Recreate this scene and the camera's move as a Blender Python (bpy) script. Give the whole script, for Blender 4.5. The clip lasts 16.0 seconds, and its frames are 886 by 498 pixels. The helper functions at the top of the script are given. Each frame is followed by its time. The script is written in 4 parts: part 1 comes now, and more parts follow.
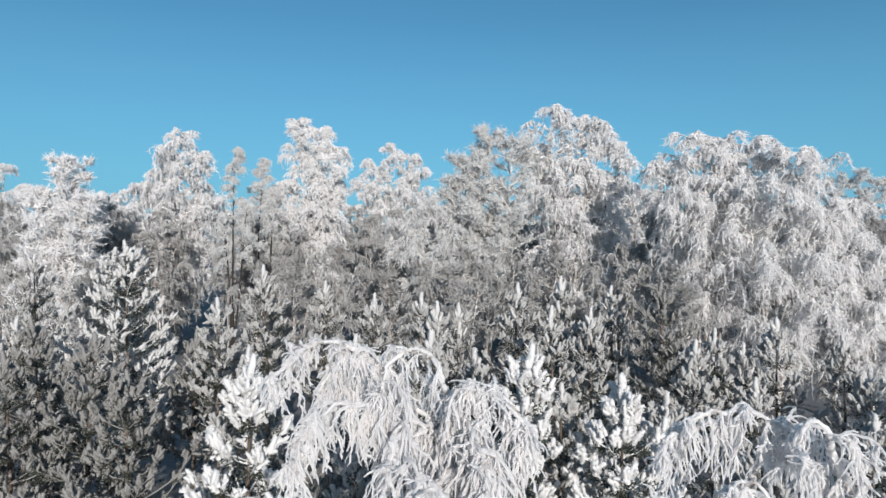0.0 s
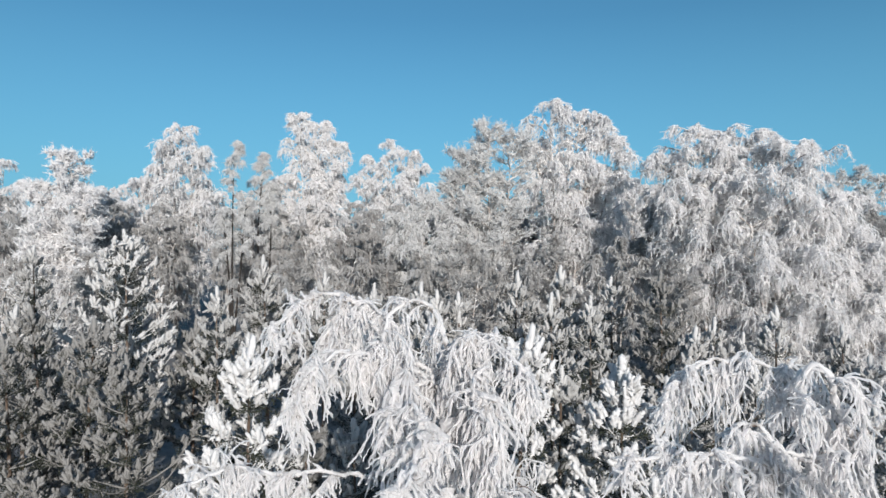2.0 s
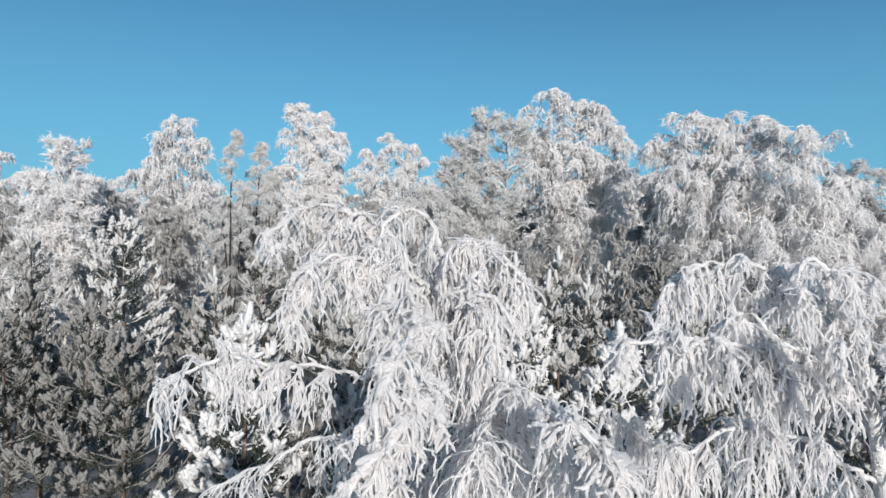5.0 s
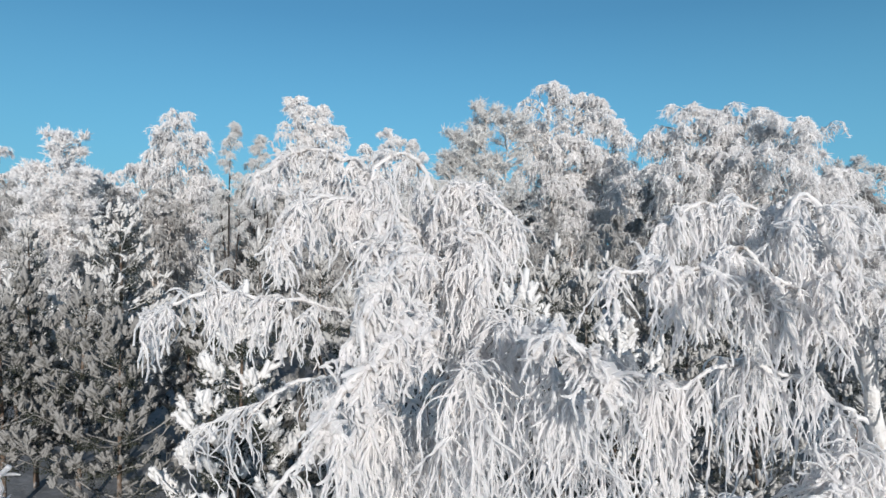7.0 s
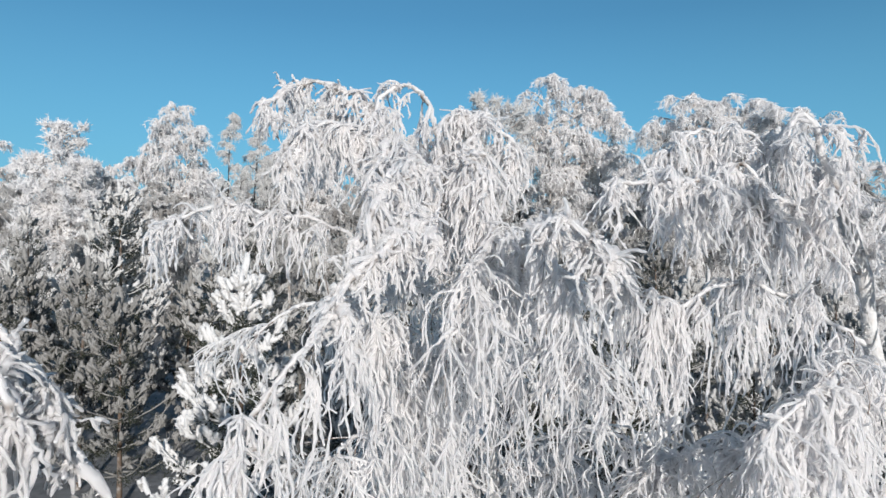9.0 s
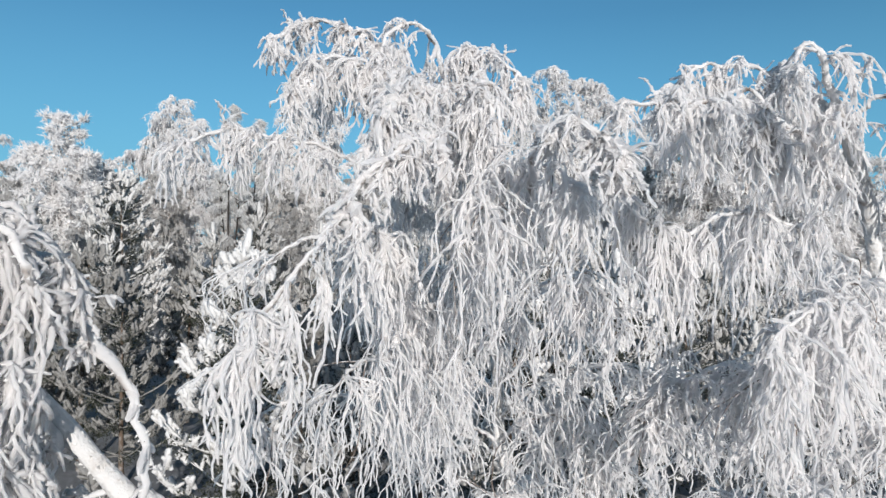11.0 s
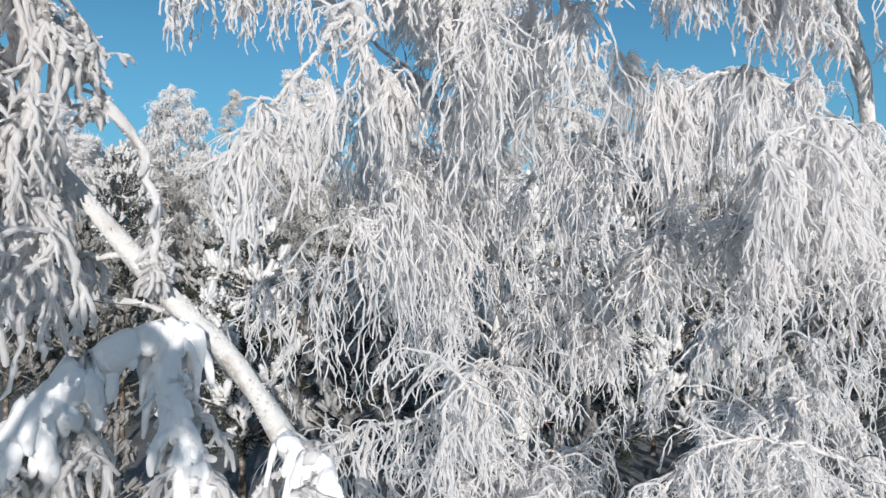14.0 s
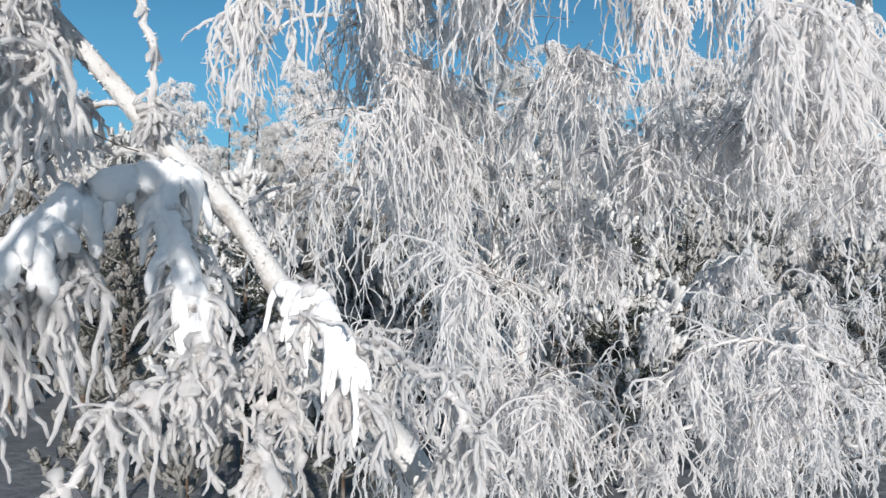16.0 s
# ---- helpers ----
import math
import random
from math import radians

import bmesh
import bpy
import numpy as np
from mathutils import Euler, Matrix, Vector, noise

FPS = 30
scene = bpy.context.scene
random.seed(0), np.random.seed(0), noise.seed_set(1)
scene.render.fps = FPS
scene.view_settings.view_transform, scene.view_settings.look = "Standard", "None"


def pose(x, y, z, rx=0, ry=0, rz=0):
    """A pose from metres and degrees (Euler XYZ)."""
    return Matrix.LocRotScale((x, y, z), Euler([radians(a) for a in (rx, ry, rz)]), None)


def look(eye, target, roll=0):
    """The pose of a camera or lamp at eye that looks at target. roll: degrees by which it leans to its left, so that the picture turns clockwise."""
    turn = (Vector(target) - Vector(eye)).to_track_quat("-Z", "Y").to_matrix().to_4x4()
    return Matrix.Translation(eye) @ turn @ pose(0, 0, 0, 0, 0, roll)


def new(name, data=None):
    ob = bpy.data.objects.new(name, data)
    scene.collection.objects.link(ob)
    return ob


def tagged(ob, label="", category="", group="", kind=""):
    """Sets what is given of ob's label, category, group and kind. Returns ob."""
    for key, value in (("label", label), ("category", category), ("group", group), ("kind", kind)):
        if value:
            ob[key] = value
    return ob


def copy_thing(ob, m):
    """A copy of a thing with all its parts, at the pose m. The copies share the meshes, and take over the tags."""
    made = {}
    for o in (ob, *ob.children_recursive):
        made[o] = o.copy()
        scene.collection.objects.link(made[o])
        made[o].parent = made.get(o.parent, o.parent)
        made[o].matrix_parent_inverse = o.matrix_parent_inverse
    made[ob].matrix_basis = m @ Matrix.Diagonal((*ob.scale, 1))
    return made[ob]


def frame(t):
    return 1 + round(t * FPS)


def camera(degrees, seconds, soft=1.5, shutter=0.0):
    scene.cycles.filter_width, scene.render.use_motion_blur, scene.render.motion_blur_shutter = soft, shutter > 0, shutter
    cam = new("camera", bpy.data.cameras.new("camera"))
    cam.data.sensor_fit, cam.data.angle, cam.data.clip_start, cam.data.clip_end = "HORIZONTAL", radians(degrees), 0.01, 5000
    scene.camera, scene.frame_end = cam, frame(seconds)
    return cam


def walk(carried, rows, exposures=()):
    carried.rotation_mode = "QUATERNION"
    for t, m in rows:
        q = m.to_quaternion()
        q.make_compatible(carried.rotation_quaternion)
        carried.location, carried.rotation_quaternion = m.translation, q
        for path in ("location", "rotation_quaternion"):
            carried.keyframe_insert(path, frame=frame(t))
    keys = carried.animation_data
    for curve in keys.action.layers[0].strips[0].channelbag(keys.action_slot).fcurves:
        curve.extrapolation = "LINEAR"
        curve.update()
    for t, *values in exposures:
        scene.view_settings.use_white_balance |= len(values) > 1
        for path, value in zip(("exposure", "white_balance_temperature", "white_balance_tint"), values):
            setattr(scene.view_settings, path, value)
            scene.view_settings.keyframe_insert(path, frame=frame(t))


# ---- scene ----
# A frosted young wood in low winter sun; the camera sinks slowly beside three near birches.
cam = camera(72.2, 16.0)
EYE = 8.2
# seconds, x, y, z from the first eye, yaw, pitch, roll
ROWS = [
    (0.0, 0.000, 0.000, -0.000, 0.000, -0.000, 0.000),
    (0.5, 0.007, -0.000, -0.095, 0.011, 0.034, 0.032),
    (1.0, -0.007, 0.012, -0.191, -0.013, 0.049, 0.009),
    (1.5, -0.010, 0.011, -0.271, -0.015, 0.039, -0.014),
    (2.0, -0.013, 0.008, -0.361, -0.054, -0.008, -0.070),
    (2.5, -0.029, 0.013, -0.471, -0.103, 0.005, -0.102),
    (3.0, -0.024, -0.000, -0.596, -0.151, 0.005, -0.104),
    (3.5, -0.012, -0.012, -0.701, -0.174, 0.006, -0.097),
    (4.0, -0.000, -0.000, -0.835, -0.169, 0.081, -0.095),
    (6.5, 0.028, 0.028, -1.300, -0.251, -0.088, -0.102),
    (7.0, 0.071, 0.039, -1.438, -0.224, -0.036, -0.165),
    (7.5, 0.074, 0.037, -1.573, -0.244, 0.000, -0.163),
    (8.0, 0.060, 0.030, -1.696, -0.288, -0.009, -0.144),
    (8.5, 0.049, -0.003, -1.833, -0.332, 0.022, -0.239),
    (11.0, -0.014, -0.029, -2.419, -0.436, -0.039, -0.338),
    (11.5, -0.007, -0.052, -2.565, -0.426, -0.028, -0.335),
    (12.0, -0.008, -0.113, -2.722, -0.463, -0.013, -0.294),
    (12.5, -0.004, -0.111, -2.866, -0.471, -0.048, -0.264),
    (13.0, -0.011, -0.102, -3.033, -0.492, -0.037, -0.234),
    (13.5, -0.032, -0.124, -3.199, -0.525, 0.044, -0.355),
    (14.0, -0.019, -0.104, -3.366, -0.482, 0.029, -0.364),
    (14.5, -0.002, -0.113, -3.504, -0.409, 0.011, -0.223),
    (15.0, -0.009, -0.122, -3.681, -0.467, 0.050, -0.202),
    (15.5, -0.018, -0.138, -3.842, -0.491, 0.060, -0.185),
    (16.0, -0.005, -0.102, -4.000, -0.397, -0.020, 0.056),
]
walk(cam, [(t, pose(x, y, EYE + z, 90 + pitch, roll, yaw)) for t, x, y, z, yaw, pitch, roll in ROWS])

# ---- light ----
SUN_SIDE, SUN_HEIGHT = 12.0, 16.0  # degrees to the right of straight behind the camera, and above the horizon
to_sun = Vector((math.sin(radians(SUN_SIDE)) * math.cos(radians(SUN_HEIGHT)),
                 -math.cos(radians(SUN_SIDE)) * math.cos(radians(SUN_HEIGHT)), math.sin(radians(SUN_HEIGHT))))
sun_data = bpy.data.lights.new("sun", "SUN")
sun_data.energy, sun_data.angle, sun_data.color = 4.9, radians(0.5), (1.0, 0.955, 0.905)
sun = new("sun", sun_data)
sun.matrix_world = look(to_sun * 100, (0, 0, 0))

world = bpy.data.worlds.new("winter_sky")
scene.world = world
world.use_nodes = True
wn, wl = world.node_tree.nodes, world.node_tree.links
wn.clear()
sky = wn.new("ShaderNodeTexSky")
sky.sky_type, sky.sun_disc = "NISHITA", False
sky.sun_elevation, sky.sun_rotation = radians(SUN_HEIGHT), radians(180 - SUN_SIDE)
sky.altitude, sky.air_density, sky.dust_density, sky.ozone_density = 200, 1.0, 0.8, 3.0
back = wn.new("ShaderNodeBackground")
back.inputs["Strength"].default_value = 0.106
wout = wn.new("ShaderNodeOutputWorld")
tint = wn.new("ShaderNodeMix")  # the clear cold blue of a dry frosty noon
tint.data_type, tint.blend_type, tint.inputs[0].default_value = "RGBA", "MULTIPLY", 1.0
facing = wn.new("ShaderNodeVectorMath")  # the sky pales towards the sun
facing.operation, facing.inputs[1].default_value = "DOT_PRODUCT", to_sun
coords = wn.new("ShaderNodeTexCoord")
wl.new(coords.outputs["Generated"], facing.inputs[0])
pales = wn.new("ShaderNodeMapRange")
pales.inputs["From Min"].default_value, pales.inputs["From Max"].default_value = -0.4, 0.6
wl.new(facing.outputs["Value"], pales.inputs["Value"])
hue = wn.new("ShaderNodeMix")
hue.data_type = "RGBA"
hue.inputs[6].default_value, hue.inputs[7].default_value = (0.53, 1.0, 1.06, 1), (1.05, 0.98, 0.9, 1)
wl.new(pales.outputs["Result"], hue.inputs[0])
wl.new(hue.outputs[2], tint.inputs[7])
wl.new(sky.outputs["Color"], tint.inputs[6])
where, parts = wn.new("ShaderNodeTexCoord"), wn.new("ShaderNodeSeparateXYZ")
wl.new(where.outputs["Generated"], parts.inputs[0])
low = wn.new("ShaderNodeMapRange")
low.inputs["From Min"].default_value, low.inputs["From Max"].default_value = 0.0, 0.35
low.inputs["To Min"].default_value, low.inputs["To Max"].default_value = 0.85, 0.1
wl.new(parts.outputs["Z"], low.inputs["Value"])
pale = wn.new("ShaderNodeMix")
pale.data_type = "RGBA"
pale.inputs[7].default_value = (1.5, 4.3, 6.55, 1)
wl.new(low.outputs["Result"], pale.inputs[0])
wl.new(tint.outputs[2], pale.inputs[6])
wl.new(pale.outputs[2], back.inputs["Color"])
wl.new(back.outputs["Background"], wout.inputs["Surface"])
scene.view_settings.exposure = 0.0


# ---- materials ----
def material(name, rough, build, glow=0.0):
    """A Principled material whose colour and bump come from build(nodes, link, shader); glow: the share of light that ice crystals pass on."""
    m = bpy.data.materials.new(name)
    m.use_nodes = True
    n, k = m.node_tree.nodes, m.node_tree.links
    n.clear()
    out, sh = n.new("ShaderNodeOutputMaterial"), n.new("ShaderNodeBsdfPrincipled")
    sh.inputs["Roughness"].default_value = rough
    sh.inputs["Specular IOR Level"].default_value = 0.25
    build(n, k.new, sh)
    if glow:
        thin, both = n.new("ShaderNodeBsdfTranslucent"), n.new("ShaderNodeMixShader")
        both.inputs[0].default_value = glow
        if sh.inputs["Base Color"].links:
            k.new(sh.inputs["Base Color"].links[0].from_socket, thin.inputs["Color"])
        k.new(sh.outputs["BSDF"], both.inputs[1])
        k.new(thin.outputs["BSDF"], both.inputs[2])
        k.new(both.outputs["Shader"], out.inputs["Surface"])
    else:
        k.new(sh.outputs["BSDF"], out.inputs["Surface"])
    return m


def noise_tex(n, link, scale, detail=3.0, rough=0.6, coords=None):
    tex = n.new("ShaderNodeTexNoise")
    tex.inputs["Scale"].default_value, tex.inputs["Detail"].default_value, tex.inputs["Roughness"].default_value = scale, detail, rough
    if coords is None:
        coords = n.new("ShaderNodeTexCoord").outputs["Object"]
    link(coords, tex.inputs["Vector"])
    return tex.outputs["Fac"]


def ramp(n, link, fac, *stops):
    r = n.new("ShaderNodeValToRGB")
    e = r.color_ramp.elements
    while len(e) < len(stops):
        e.new(0.5)
    for el, (at, col) in zip(e, stops):
        el.position, el.color = at, (*col, 1)
    link(fac, r.inputs["Fac"])
    return r.outputs["Color"]


def maths(n, link, op, a, b):
    m = n.new("ShaderNodeMath")
    m.operation = op
    for i, v in enumerate((a, b)):
        if isinstance(v, (int, float)):
            m.inputs[i].default_value = v
        else:
            link(v, m.inputs[i])
    return m.outputs[0]


def mix(n, link, fac, a, b):
    m = n.new("ShaderNodeMix")
    m.data_type = "RGBA"
    link(fac, m.inputs[0])
    for i, v in ((6, a), (7, b)):
        if isinstance(v, tuple):
            m.inputs[i].default_value = (*v, 1)
        else:
            link(v, m.inputs[i])
    return m.outputs[2]


def bump(n, link, sh, height, strength, distance):
    b = n.new("ShaderNodeBump")
    b.inputs["Strength"].default_value, b.inputs["Distance"].default_value = strength, distance
    link(height, b.inputs["Height"])
    link(b.outputs["Normal"], sh.inputs["Normal"])


def up_ness(n):
    """How far a surface faces the sky, from -1 to 1."""
    geo = n.new("ShaderNodeNewGeometry")
    sep = n.new("ShaderNodeSeparateXYZ")
    return geo, sep


def coated(name, under, frost, fine, cover, hold, rough=0.85, relief=0.01, vary=0.0, glow=0.25):
    """Rime frost over bark or needles: it holds best on top and thins out beneath, in patches."""
    def build(n, link, sh):
        geo, sep = up_ness(n)
        link(geo.outputs["Normal"], sep.inputs[0])
        patch = noise_tex(n, link, fine)
        f = maths(n, link, "ADD", maths(n, link, "MULTIPLY", sep.outputs["Z"], hold), maths(n, link, "MULTIPLY", patch, 1.6))
        f = maths(n, link, "ADD", f, cover - 0.8)
        if vary:
            f = maths(n, link, "ADD", f, maths(n, link, "MULTIPLY", geo.outputs["Random Per Island"], vary))
        cov = ramp(n, link, f, (0.3, (0, 0, 0)), (0.75, (1, 1, 1)))
        grain = noise_tex(n, link, 90)
        bark = mix(n, link, grain, tuple(c * 0.7 for c in under), tuple(min(1, c * 1.35) for c in under))
        rime = mix(n, link, noise_tex(n, link, 7), tuple(c * 0.93 for c in frost), frost)
        link(mix(n, link, cov, bark, rime), sh.inputs["Base Color"])
        if relief:
            bump(n, link, sh, noise_tex(n, link, 60, 4.0, 0.7), 0.7, relief)
    return material(name, rough, build, glow)


RIME = (0.972, 0.963, 0.963)
MAT_TWIG = coated("rime_on_twigs", (0.20, 0.15, 0.12), RIME, 9, 0.95, 0.2, relief=0.008, glow=0.7)
MAT_LIMB = coated("rime_on_limbs", (0.23, 0.17, 0.13), RIME, 6, 0.85, 0.25, relief=0.01, glow=0.5)
MAT_BARE = coated("thin_bare_twigs", (0.17, 0.135, 0.115), (0.7, 0.69, 0.69), 14, 0.3, 0.4, relief=0.0, glow=0.0)
MAT_TRUNK = coated("birch_bark_with_rime", (0.42, 0.37, 0.33), (0.68, 0.675, 0.672), 12, 0.8, 0.2, relief=0.02, glow=0.0)
MAT_DARK_TRUNK = coated("dark_bark_with_rime", (0.035, 0.03, 0.027), (0.6, 0.6, 0.61), 4, 0.05, 0.3, relief=0.01, glow=0.0)
MAT_FAR_TRUNK = coated("grey_birch_bark", (0.3, 0.26, 0.23), (0.8, 0.8, 0.81), 3, 0.45, 0.2, relief=0.0, glow=0.0)
MAT_FAR_TWIG = coated("rime_on_far_twigs", (0.3, 0.27, 0.25), RIME, 1.2, 1.0, 0.1, relief=0.0, glow=0.5)
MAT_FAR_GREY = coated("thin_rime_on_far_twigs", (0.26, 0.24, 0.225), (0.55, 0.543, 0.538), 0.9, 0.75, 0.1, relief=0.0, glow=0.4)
MAT_PALE = coated("pale_rime_on_far_twigs", (0.22, 0.2, 0.18), (0.84, 0.838, 0.835), 0.9, 0.98, 0.1, relief=0.0, glow=0.45)
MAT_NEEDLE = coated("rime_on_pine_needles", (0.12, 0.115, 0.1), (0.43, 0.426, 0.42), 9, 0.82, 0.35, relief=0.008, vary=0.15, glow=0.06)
# thin rime, its colour also dimmed for pines that stand in shade
MAT_THIN_SHADED = coated("thin_shaded_rime_on_pine_needles", (0.06, 0.06, 0.048), (0.245, 0.241, 0.234), 9, 0.72, 0.4, relief=0.008, vary=0.15, glow=0.0)
MAT_FURRED = coated("thick_rime_on_pine_needles", (0.13, 0.125, 0.11), (0.62, 0.615, 0.61), 7, 0.85, 0.3, relief=0.008, vary=0.12, glow=0.12)
MAT_CAKED = coated("snow_caked_pine_needles", (0.2, 0.19, 0.16), (0.82, 0.815, 0.815), 6, 0.85, 0.25, relief=0.008, glow=0.25)
# little frost, and a dark tone that doubles as shade inside the pines
MAT_OLD_NEEDLE = coated("shaded_old_pine_needles", (0.035, 0.04, 0.028), (0.5, 0.5, 0.5), 6, 0.02, 0.25, relief=0.0, vary=0.15, glow=0.0)
MAT_PINE_WOOD = coated("pine_bark_with_rime", (0.11, 0.08, 0.06), (0.5, 0.5, 0.5), 5, 0.3, 0.3, relief=0.01, glow=0.0)
MAT_SNOW = material("soft_snow", 0.7, lambda n, link, sh: (
    link(mix(n, link, noise_tex(n, link, 3), (0.9, 0.905, 0.92), (0.95, 0.953, 0.957)), sh.inputs["Base Color"]),
    bump(n, link, sh, noise_tex(n, link, 45, 5.0, 0.65), 0.6, 0.012)))
# patchy snow, its colour lowered to stand for the shade under the trees
MAT_GROUND = material("forest_floor", 0.8, lambda n, link, sh: (
    link(mix(n, link, noise_tex(n, link, 2.2, 8.0, 0.7), (0.05, 0.05, 0.05), (0.34, 0.35, 0.37)), sh.inputs["Base Color"]),
    bump(n, link, sh, noise_tex(n, link, 6, 6.0, 0.6), 0.8, 0.06)))


# ---- mesh helpers ----
UP = np.array((0.0, 0.0, 1.0))


def unit(v):
    return v / np.maximum(np.linalg.norm(v, axis=-1, keepdims=True), 1e-9)


class Bag:
    """Gathers vertices, quads and triangles for one mesh."""

    def __init__(self):
        self.v, self.q, self.t, self.n = [], [], [], 0

    def add(self, v, q=None, t=None):
        v = np.asarray(v, float).reshape(-1, 3)
        if q is not None and len(q):
            self.q.append(np.asarray(q) + self.n)
        if t is not None and len(t):
            self.t.append(np.asarray(t) + self.n)
        self.v.append(v)
        self.n += len(v)

    def strands(self, P, rad, sides, rng, lump=0.0, flat=1.0):
        """Closed tubes along the paths P (n, r, 3), of the radii rad (n, r); lump roughens them."""
        N, R, _ = P.shape
        T = unit(np.gradient(P, axis=1))
        ref = unit(rng.normal(size=(N, 1, 3)) * 0.25 + np.array((0.83, 0.55, 0.07)))
        u = unit(np.cross(T, ref))
        w = np.cross(T, u)
        a = np.arange(sides) / sides * 2 * np.pi
        r = rad[:, :, None] * (1 + lump * rng.uniform(-1, 1, (N, R, sides)))
        ring = P[:, :, None] + r[..., None] * (np.cos(a)[:, None] * u[:, :, None] + np.sin(a)[:, None] * w[:, :, None])
        if flat != 1.0:
            ring[..., 2] = P[:, :, None, 2] + (ring[..., 2] - P[:, :, None, 2]) * flat
        tip = P[:, -1] + T[:, -1] * rad[:, -1:] * 0.8
        v = np.concatenate([ring.reshape(N, R * sides, 3), tip[:, None]], 1)
        i, j = np.meshgrid(np.arange(R - 1), np.arange(sides), indexing="ij")
        jn = (j + 1) % sides
        quad = np.stack([i * sides + j, i * sides + jn, (i + 1) * sides + jn, (i + 1) * sides + j], -1).reshape(-1, 4)
        k = np.arange(sides)
        tri = np.stack([(R - 1) * sides + k, (R - 1) * sides + (k + 1) % sides, np.full(sides, R * sides)], -1)
        off = (np.arange(N) * (R * sides + 1))[:, None, None]
        self.add(v, (quad[None] + off).reshape(-1, 4), (tri[None] + off).reshape(-1, 3))

    def spikes(self, a, b, r, rng):
        """Slim three-sided spikes from a to b, r wide at the root."""
        d = unit(b - a)
        u = unit(np.cross(d, rng.normal(size=d.shape)))
        w = np.cross(d, u)
        k = np.arange(3) * 2 * np.pi / 3
        ring = a[:, None] + np.asarray(r)[:, None, None] * (np.cos(k)[None, :, None] * u[:, None] + np.sin(k)[None, :, None] * w[:, None])
        tri = np.array([(0, 1, 3), (1, 2, 3), (2, 0, 3)])
        self.add(np.concatenate([ring, b[:, None]], 1), None, (tri[None] + (np.arange(len(a)) * 4)[:, None, None]).reshape(-1, 3))

    def rime(self, P, rad, per, rng, long=0.009):
        """Small ice crystals that bristle from the paths P of radii rad, per on each."""
        N, R, _ = P.shape
        k = np.repeat(np.arange(N), per)
        x = rng.uniform(0.03, 1, len(k)) * (R - 1)
        i = np.minimum(x.astype(int), R - 2)
        f = (x - i)[:, None]
        at = P[k, i] * (1 - f) + P[k, i + 1] * f
        t = unit(P[k, i + 1] - P[k, i])
        d = unit(np.cross(t, rng.normal(size=t.shape)) + t * rng.uniform(-0.3, 0.6, (len(k), 1)))
        r = rad[k, i]
        self.spikes(at + d * r[:, None] * 0.4, at + d * (r + rng.uniform(0.4, 1, len(k)) * long)[:, None], r * rng.uniform(0.35, 0.7, len(k)), rng)

    def mesh(self, name, smooth=True):
        me = bpy.data.meshes.new(name)
        v = np.concatenate(self.v) if self.v else np.zeros((0, 3))
        q = np.concatenate(self.q).reshape(-1, 4) if self.q else np.zeros((0, 4), int)
        t = np.concatenate(self.t).reshape(-1, 3) if self.t else np.zeros((0, 3), int)
        me.vertices.add(len(v))
        me.vertices.foreach_set("co", v.astype(np.float32).ravel())
        me.loops.add(q.size + t.size)
        me.loops.foreach_set("vertex_index", np.concatenate([q.ravel(), t.ravel()]).astype(np.int32))
        me.polygons.add(len(q) + len(t))
        me.polygons.foreach_set("loop_start", np.concatenate([np.arange(len(q)) * 4, q.size + np.arange(len(t)) * 3]).astype(np.int32))
        me.polygons.foreach_set("use_smooth", (np.arange(len(q) + len(t)) < len(q)) & smooth)  # tubes smooth, spikes faceted
        me.update(calc_edges=True)
        return me


def part(name, bag, mat, parent, label=""):
    """Links a bag as one mesh object under a thing or a part."""
    me = bag.mesh(name) if isinstance(bag, Bag) else bag
    if not me.materials:
        me.materials.append(mat)
    ob = new(name, me)
    ob.parent = parent
    if label:
        tagged(ob, label)
    return ob


def thing(name, at, label, category, group="", turn=0.0, size=1.0):
    ob = new(name)
    ob.empty_display_size = 0.3
    ob.matrix_world = pose(*at, 0, 0, turn) @ Matrix.Scale(size, 4)
    return tagged(ob, label, category, group)


def along(path, s):
    """Points at the shares s of a path (r, 3), and the path's direction there."""
    x = np.clip(s, 0, 1) * (len(path) - 1)
    i = np.minimum(x.astype(int), len(path) - 2)
    f = (x - i)[:, None]
    return path[i] * (1 - f) + path[i + 1] * f, unit(path[i + 1] - path[i])


def curve_through(points, r):
    """A smooth path through a few points, evenly spaced."""
    n_out, r = r, 80
    p = np.array(points, float)
    p = np.concatenate([[2 * p[0] - p[1]], p, [2 * p[-1] - p[-2]]])
    s = np.linspace(0, len(points) - 1, r)
    i = np.minimum(s.astype(int), len(points) - 2)
    f = (s - i)[:, None]
    a, b, c, d = p[i], p[i + 1], p[i + 2], p[i + 3]
    p = 0.5 * (2 * b + (c - a) * f + (2 * a - 5 * b + 4 * c - d) * f ** 2 + (3 * b - a - 3 * c + d) * f ** 3)
    far = np.concatenate([[0], np.cumsum(np.linalg.norm(np.diff(p, axis=0), axis=1))])
    return np.stack([np.interp(np.linspace(0, far[-1], n_out), far, p[:, k]) for k in range(3)], 1)


def arch(a, b, rise, r, rng, wob=0.03):
    """A limb's path from a to b that rises first and bows over."""
    a, b = np.array(a, float), np.array(b, float)
    s = np.linspace(0, 1, r)[:, None]
    c = a * 0.42 + b * 0.58 + UP * rise * 2
    p = (1 - s) ** 2 * a + 2 * s * (1 - s) * c + s ** 2 * b
    w = np.cumsum(rng.normal(size=(r, 3)), 0) * wob * np.linalg.norm(b - a) / r
    return p + (w - w[0]) * s


